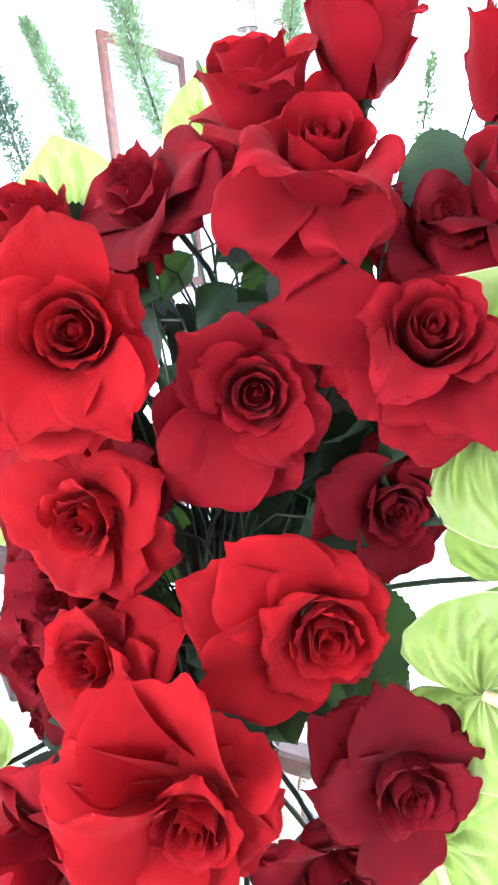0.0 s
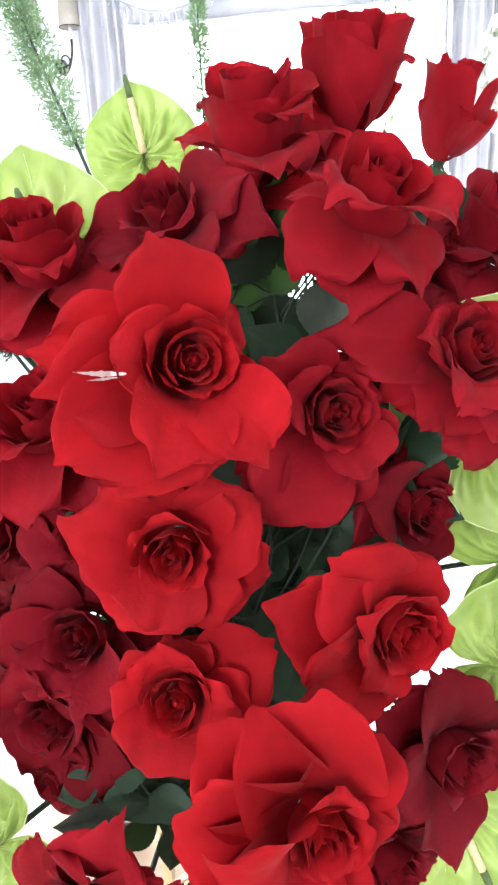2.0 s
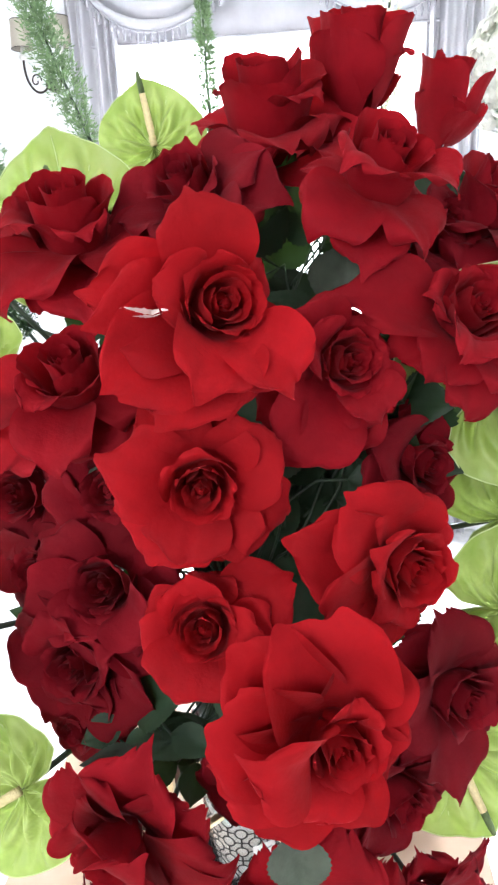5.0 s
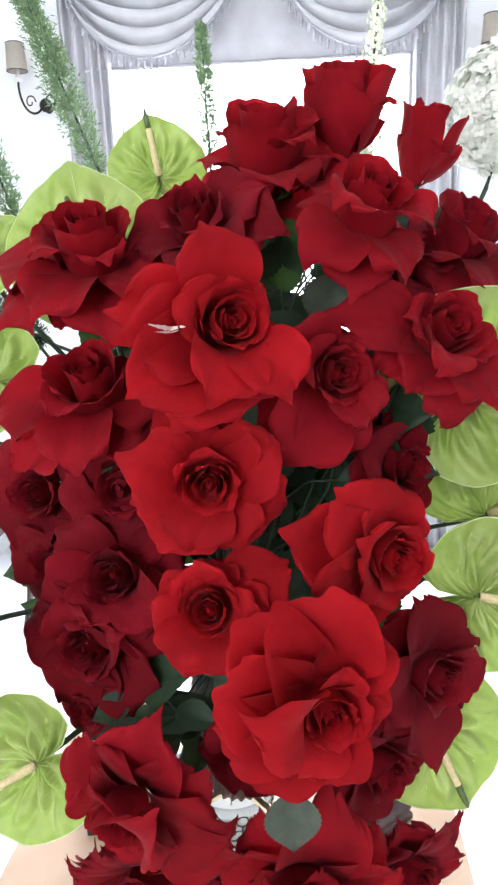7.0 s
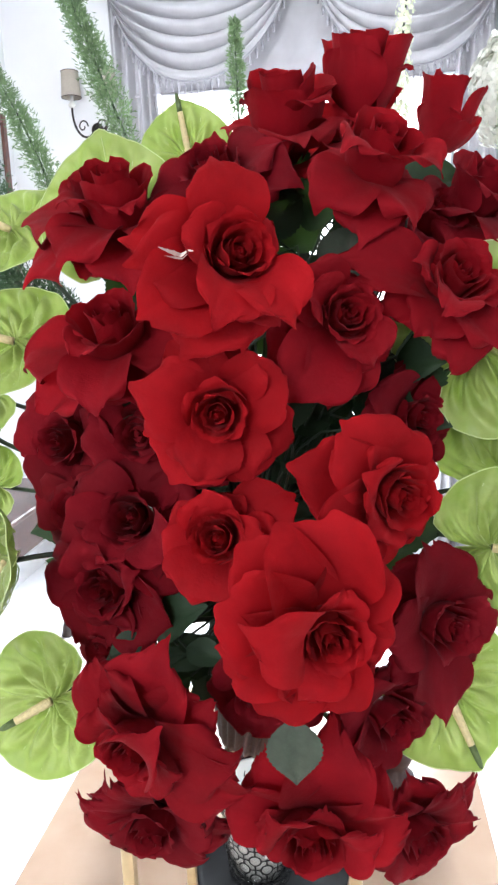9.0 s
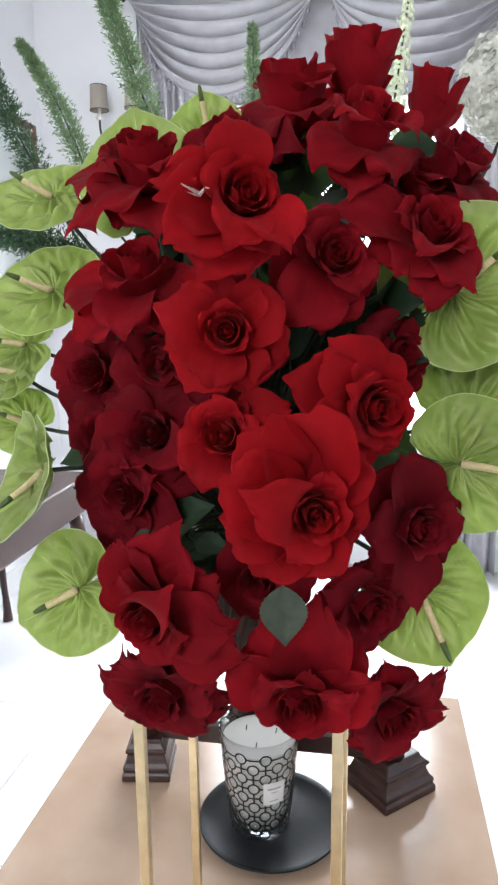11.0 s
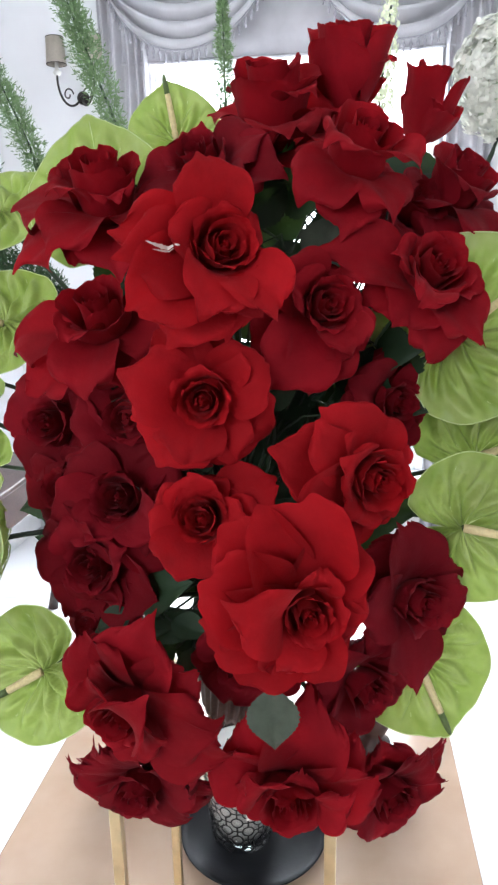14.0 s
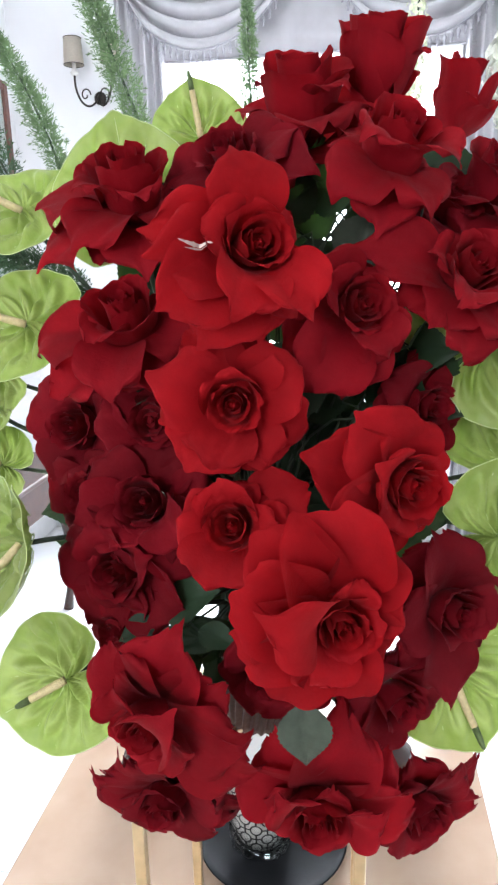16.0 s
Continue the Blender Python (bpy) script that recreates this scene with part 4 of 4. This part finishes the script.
def candle():
    """Three-wick candle in a tapered glass printed with a black lattice of rings."""
    ob = thing("candle", pose(-0.092, 0.745, TOP + 0.0112) @ Matrix.Scale(1.61, 4), "three-wick white candle in a glass printed with black rings", "candle")
    H, r0, r1 = 0.150, 0.0405, 0.0545

    def rad(z):
        t = z / H
        return r0 + (r1 - r0) * t ** 0.9

    prof = [(0.0, 0.0), (r0 - 0.003, 0.0), (r0, 0.003)] + [(rad(z), z) for z in (0.02, 0.05, 0.08, 0.11, 0.135, H)] + \
           [(r1 - 0.0012, H + 0.0012), (r1 - 0.0026, H)] + [(rad(z) - 0.0028, z) for z in (0.135, 0.11, 0.08, 0.05, 0.016)] + [(0.0, 0.014)]
    v, f = lathe(prof, 64)
    g = piece("glass", mesh_from("glass", v, f, THIN_GLASS), ob, "tapered clear glass")
    g.visible_shadow = False
    zt = H - 0.018
    prof = [(0.0, 0.0145)] + [(rad(z) - 0.0031, z) for z in (0.0165, 0.05, 0.08, 0.11, zt)] + [(rad(zt) - 0.006, zt - 0.0015), (0.0, zt - 0.002)]
    v, f = lathe(prof, 64)
    piece("wax", mesh_from("wax", v, f, WAX), ob, "white wax")
    for k in range(3):
        a = 0.5 + k * 2.094
        p = Vector((0.024 * math.cos(a), 0.024 * math.sin(a), zt - 0.002))
        v, f = tube([p, p + Vector((0.0005, 0, 0.004)), p + Vector((0.0012, 0, 0.008))], 0.0007, 6)
        piece("wick", mesh_from("wick", v, f, BLACK_PRINT), ob, "dark wick")

    def on(a, z, out=0.0004):
        r = rad(z) + out
        return (r * math.cos(a), r * math.sin(a), z)

    cols, dz = 20, 0.0146
    da = 2 * math.pi / cols
    V, Fc = [], []

    def strip(p):
        # a ribbon of width 1.6 mm along angle and height pairs
        n0 = len(V)
        for i, (a, z) in enumerate(p):
            a0, z0 = p[max(i - 1, 0)]
            a1, z1 = p[min(i + 1, len(p) - 1)]
            R = rad(z)
            tx, tz = (a1 - a0) * R, z1 - z0
            ln = math.hypot(tx, tz) or 1
            nx, nz = -tz / ln * 0.0011, tx / ln * 0.0011
            V.append(on(a + nx / R, z + nz))
            V.append(on(a - nx / R, z - nz))
        for i in range(len(p) - 1):
            k = n0 + 2 * i
            Fc.append((k, k + 1, k + 3, k + 2))

    rows = 9
    for j in range(rows):
        z = 0.014 + j * dz
        for i in range(cols):
            a = i * da
            R = rad(z)
            if (i + j) % 2 == 0:
                q = 0.0074
                strip([(a + q * math.cos(t) / R, z + q * math.sin(t)) for t in [2 * math.pi * k / 14 for k in range(15)]])
                if j + 2 < rows:
                    strip([(a, z + q), (a, z + dz), (a, z + 2 * dz - q)])
                strip([(a + q / R, z), (a + da, z), (a + 2 * da - q / R, z)])
    piece("printed_pattern", mesh_from("printed_pattern", V, Fc, BLACK_PRINT, False), ob, "black lattice of linked rings")

    def patch(name, a0, a1, z0, z1, out, mat, label=""):
        vv = []
        for z in (z0, (z0 + z1) / 2, z1):
            for i in range(6):
                vv.append(on(a0 + (a1 - a0) * i / 5, z, out))
        return piece(name, mesh_from(name, vv, grid_faces(6, 3), mat), ob, label)

    c = radians(-58)
    patch("paper_label", c - 0.30, c + 0.30, 0.062, 0.096, 0.0009, LABEL, "small white paper label")
    patch("print_bar", c - 0.19, c + 0.19, 0.085, 0.0875, 0.0012, PRINT_GREY)
    patch("print_bar", c - 0.10, c + 0.10, 0.080, 0.0812, 0.0012, PRINT_GREY)
    patch("print_bar", c - 0.12, c + 0.12, 0.067, 0.0685, 0.0012, PRINT_GREY)


candle()


def carved_stand():
    """Dark carved wooden stand on two stepped feet joined by a bar, with a fluted post."""
    ob = thing("carved_wooden_stand", pose(-0.071, 0.910, TOP + 0.001) @ Matrix.Scale(1.61, 4), "dark carved wooden stand with stepped moulded feet", "stand")

    def foot(cx, cy, w, d, turn, h):
        prof = [(1.0, 0.0), (1.0, 0.16), (0.97, 0.19), (0.93, 0.24), (0.96, 0.30), (0.95, 0.36), (0.86, 0.44), (0.80, 0.56), (0.78, 0.66),
                (0.84, 0.70), (0.85, 0.76), (0.76, 0.80), (0.66, 0.90), (0.62, 1.0)]
        V = []
        for k, z in prof:
            for sx, sy in ((-1, -1), (1, -1), (1, 1), (-1, 1)):
                V.append((sx * w / 2 * k, sy * d / 2 * k, z * h))
        f = grid_faces(4, len(prof), True)
        f.append(tuple(range(len(V) - 4, len(V))))
        f.append((3, 2, 1, 0))
        c = piece("foot", mesh_from("foot", V, f, WOOD, False), ob, "stepped moulded foot", m=pose(cx, cy, 0, 0, 0, turn))
        bv = c.modifiers.new("worn", "BEVEL")
        bv.width, bv.segments = 0.0015, 2
        return c

    foot(0.166, 0.008, 0.100, 0.094, 42, 0.062)
    foot(-0.204, -0.004, 0.074, 0.080, 8, 0.062)
    part("crossbar", box((-0.02, 0.005, 0.072), (0.34, 0.035, 0.036), 0.005), WOOD, ob, "moulded crossbar")
    n = 90
    V = []
    prof = [(0.050, 0.088), (0.058, 0.098), (0.050, 0.112), (0.055, 0.15), (0.060, 0.20), (0.057, 0.24), (0.048, 0.285), (0.050, 0.30), (0.050, 0.315), (0.0, 0.32)]
    for r, z in prof:
        for i in range(n):
            a = 2 * math.pi * i / n
            rr = r * (1 + 0.07 * math.cos(2 * math.pi * i / 5))
            b = a + z * 9
            V.append((rr * math.cos(b) - 0.02, rr * math.sin(b) + 0.005, z))
    piece("fluted_post", mesh_from("fluted_post", V, grid_faces(n, len(prof), True), WOOD), ob, "twisted fluted post")
    for x, s in ((0.166, 1.0), (-0.204, 0.85)):
        v, f = lathe([(0.0, 0.058), (0.020, 0.059), (0.024, 0.09), (0.013, 0.10), (0.02, 0.115), (0.024, 0.13), (0.018, 0.15), (0.006, 0.165), (0.0, 0.17)], 18)
        piece("finial", mesh_from("finial", [(p[0] * s + x, p[1] * s - 0.005, p[2]) for p in v], f, WOOD), ob, "turned finial")


carved_stand()


# ---- window dressing ----
def curtain(name, x0, x1, z0, z1, seed, folds):
    rng = random.Random(seed)
    ob = thing(name, pose((x0 + x1) / 2, YB - 0.10, z0), "long pale grey satin curtain gathered in deep folds", "curtain", "window curtains")
    nu, nv = folds * 10 + 1, 10
    w = x1 - x0
    amps = [rng.uniform(0.6, 1.2) for _ in range(folds + 1)]
    V = []
    for j in range(nv):
        t = j / (nv - 1)
        for i in range(nu):
            u = i / (nu - 1)
            a = amps[min(folds, int(u * folds))]
            dep = 0.035 * a * math.sin(2 * math.pi * folds * u + 0.5 * math.sin(2 * t + u * 5)) * (0.75 + 0.25 * (1 - t))
            V.append(((u - 0.5) * w + 0.012 * math.sin(3 * t + 9 * u), dep, (z1 - z0) * t))
    me = mesh_from("cloth", V, grid_faces(nu, nv), FABRIC)
    c = piece("cloth", me, ob)
    s = c.modifiers.new("thickness", "SOLIDIFY")
    s.thickness = 0.003
    return ob


curtain("curtain", -1.215, -0.935, FZ + 0.02, 2.86, 1, 5)
curtain("curtain", 0.600, 0.890, FZ + 0.02, 2.86, 2, 5)


def swag(x0, x1, ztop, drop, seed, y):
    """A valance swag: cloth hung in curved folds between two points, with a fringe along its lower edge."""
    ob = thing("swag_valance", pose((x0 + x1) / 2, y, ztop), "pale grey satin swag valance draped in curved folds", "valance", "swag valances")
    w = x1 - x0
    nu, nv = 41, 49
    V = []
    folds = 7

    def point(u, t, out):
        s = 1 - (2 * u - 1) ** 2
        sag = drop * t * (0.12 + 0.88 * s ** 0.85) + 0.02 * t
        spread = 1 - 0.30 * t * (1 - s) * 0.4
        ph = t * folds
        fold = 1 - abs(((ph + 0.35 * math.sin(3 * u + seed)) % 1.0) * 2 - 1) ** 1.6
        dep = -0.115 * fold * s ** 0.5 - 0.07 * t * s - out
        sag += 0.045 * drop * math.sin(2 * math.pi * ph) * s
        return Vector(((u - 0.5) * w * spread, dep, -sag))

    for j in range(nv):
        t = j / (nv - 1)
        for i in range(nu):
            V.append(point(i / (nu - 1), t, 0))
    c = piece("cloth", mesh_from("cloth", V, grid_faces(nu, nv), FABRIC), ob)
    s = c.modifiers.new("thickness", "SOLIDIFY")
    s.thickness = 0.003
    V, Fc = [], []
    n = int(w / 0.034)
    for i in range(n + 1):
        p = point((i + 0.0) / n, 1.0, 0.004)
        v, f = lathe([(0.0, 0.004), (0.003, 0.0), (0.0025, -0.014), (0.007, -0.02), (0.0095, -0.028), (0.008, -0.036), (0.005, -0.045), (0.006, -0.06), (0.0, -0.061)], 8)
        n0 = len(V)
        V += [Vector(q) + p for q in v]
        Fc += [tuple(a + n0 for a in g) for g in f]
    rimp = [point(i / 40, 1.0, 0.003) for i in range(41)]
    v, f = tube(rimp, 0.006, 6)
    n0 = len(V)
    V += v
    Fc += [tuple(a + n0 for a in g) for g in f]
    piece("tassel_fringe", mesh_from("tassel_fringe", V, Fc, FRINGE), ob, "fringe of little tassels")
    return ob


swag(-1.24, -0.165, 2.88, 0.56, 3, YB - 0.16)
swag(-0.165, 0.91, 2.88, 0.56, 4, YB - 0.16)


def valance_panel():
    ob = thing("valance_panel", pose(-0.165, YB - 0.075, 2.60), "flat pale grey satin valance panel behind the swags", "valance")
    V = []
    for j in range(6):
        for i in range(41):
            V.append(((i / 40 - 0.5) * 1.90, -0.006 * math.sin(i * 0.9), -0.28 + 0.56 * j / 5))
    c = piece("cloth", mesh_from("cloth", V, grid_faces(41, 6), FABRIC), ob)
    s = c.modifiers.new("thickness", "SOLIDIFY")
    s.thickness = 0.004
    v, f = tube([(-0.95 + 0.05 * i, -0.006 * math.sin(i * 0.95), -0.284) for i in range(39)], 0.008, 6)
    piece("hem", mesh_from("hem", v, f, FABRIC), ob, "corded hem")


valance_panel()


def curtain_rod():
    ob = thing("curtain_rod", pose(-0.165, YB - 0.13, 2.905), "dark iron curtain rod with turned finials", "curtain rod")
    v, f = tube([(-1.10, 0, 0), (1.10, 0, 0)], 0.019, 14)
    piece("pole", mesh_from("pole", v, f, IRON), ob)
    for s in (-1, 1):
        v, f = lathe([(0.0, 0.0), (0.02, 0.0), (0.03, 0.012), (0.018, 0.025), (0.032, 0.045), (0.036, 0.065), (0.024, 0.085), (0.008, 0.10), (0.0, 0.102)], 16)
        piece("finial", mesh_from("finial", v, f, IRON), ob, m=pose(s * 1.098, 0, 0, 0, s * 90, 0))
        part("bracket", box((s * 1.02, 0.065, -0.01), (0.03, 0.125, 0.03), 0.004), IRON, ob)


curtain_rod()


def wall_sconce(x, z):
    """Two scrolled arms from a back plate, each with a candle cup and a small drum shade."""
    ob = thing("wall_sconce", pose(x, YB - 0.004, z), "iron two-arm scroll wall sconce with beige drum shades", "wall lamp", "wall sconces")
    v, f = lathe([(0.0, 0.0), (0.032, 0.0), (0.036, 0.008), (0.022, 0.016), (0.0, 0.018)], 20)
    piece("backplate", mesh_from("backplate", v, f, IRON), ob, m=pose(0, 0, -0.22, 90, 0, 0))
    for sx in (-1, 1):
        e = 0.105 * sx
        arm = bezier((0, -0.015, -0.20), (0.02 * sx, -0.10, -0.34), (e * 1.1, -0.11, -0.26), (e, -0.10, -0.11), 16)
        v, f = tube(arm, 0.006, 8)
        a = piece("arm", mesh_from("arm", v, f, IRON), ob, "scrolled iron arm")
        curl = [Vector((e * 0.55 - sx * 0.030 * math.cos(q) * (1 - q / 9), -0.08, -0.215 + 0.036 * math.sin(q) * (1 - q / 9))) for q in [n * 0.45 for n in range(15)]]
        v, f = tube(curl, 0.004, 7)
        piece("scroll", mesh_from("scroll", v, f, IRON), a, "curled scroll")
        v, f = lathe([(0.0, -0.12), (0.014, -0.12), (0.024, -0.105), (0.010, -0.09), (0.010, -0.03), (0.0, -0.03)], 14)
        piece("candle_cup", mesh_from("candle_cup", v, f, WAX), ob, m=pose(e, -0.10, 0))
        v, f = lathe([(0.054, -0.066), (0.047, 0.066), (0.0455, 0.066), (0.0525, -0.066), (0.054, -0.066)], 28)
        c = piece("shade", mesh_from("shade", v, f, SHADE), ob, "beige linen drum shade", m=pose(e, -0.10, 0))
        for zz, rr in ((-0.066, 0.0542), (0.066, 0.0472)):
            v, f = tube([(rr * math.cos(q * math.pi / 14), rr * math.sin(q * math.pi / 14), zz) for q in range(29)], 0.002, 5)
            piece("trim_band", mesh_from("trim_band", v, f, IRON), c, "dark trim")


wall_sconce(-1.350, 2.395)
wall_sconce(1.115, 2.395)


def framed_picture():
    y0, y1, z0, z1 = 2.72, 3.48, 1.02, 2.26
    ob = thing("framed_picture", pose(XL + 0.003, (y0 + y1) / 2, (z0 + z1) / 2), "pale picture under glass in a reddish wood frame", "picture")
    w, h = y1 - y0, z1 - z0
    for s in (-1, 1):
        part("frame_side", box((0.016, s * (w / 2 - 0.025), 0), (0.03, 0.05, h), 0.006), WOOD_RED, ob)
        part("frame_side", box((0.016, 0, s * (h / 2 - 0.025)), (0.03, w - 0.102, 0.05), 0.006), WOOD_RED, ob)
    part("print", box((0.008, 0, 0), (0.01, w - 0.1, h - 0.1)), MAT_PAPER, ob, "pale print")
    part("glazing", box((0.018, 0, 0), (0.003, w - 0.102, h - 0.102)), GLASS, ob, "picture glass").visible_shadow = False


framed_picture()


def console_table():
    """Dark wooden console with curved legs against the wall."""
    ob = thing("console_table", pose(-1.52, 1.95, FZ + 0.003), "dark wooden console table with curved cabriole legs", "table")
    part("top", box((0, 0, 0.785), (0.56, 1.3, 0.03), 0.008), WOOD, ob)
    part("apron", box((0, 0, 0.685), (0.50, 1.22, 0.165), 0.008), WOOD, ob)
    for sx in (-1, 1):
        for sy in (-1, 1):
            pts = [Vector((sx * (0.21 + 0.03 * math.sin(t * 3.1) - 0.02 * t + 0.05 * max(0, t - 0.85)), sy * (0.56 + 0.03 * math.sin(t * 3.1)), 0.60 * (1 - t))) for t in [i / 10 for i in range(11)]]
            v, f = tube(pts, [0.034, 0.036, 0.034, 0.03, 0.026, 0.022, 0.019, 0.017, 0.017, 0.021, 0.026], 10)
            piece("leg", mesh_from("leg", v, f, WOOD), ob, "curved leg")


console_table()


# ---- floor tiles ----
def floor_tiles():
    size = 0.8
    bm = box((0, 0, -0.006), (size - 0.004, size - 0.004, 0.012), 0.001)
    me = bm_mesh("tile", bm, FLOOR_WHITE)
    fl = bpy.data.objects["floor"]
    nx, ny = int((XR - XL) / size) + 1, int((YB - YF) / size) + 1
    for i in range(nx):
        for j in range(ny):
            x, y = XL + size * (i + 0.5), YF + size * (j + 0.5)
            if x + size / 2 <= XR + 0.15 and y + size / 2 <= YB + 0.15:
                piece("tile", me, fl, m=pose(x, y, FZ + 0.002))


floor_tiles()
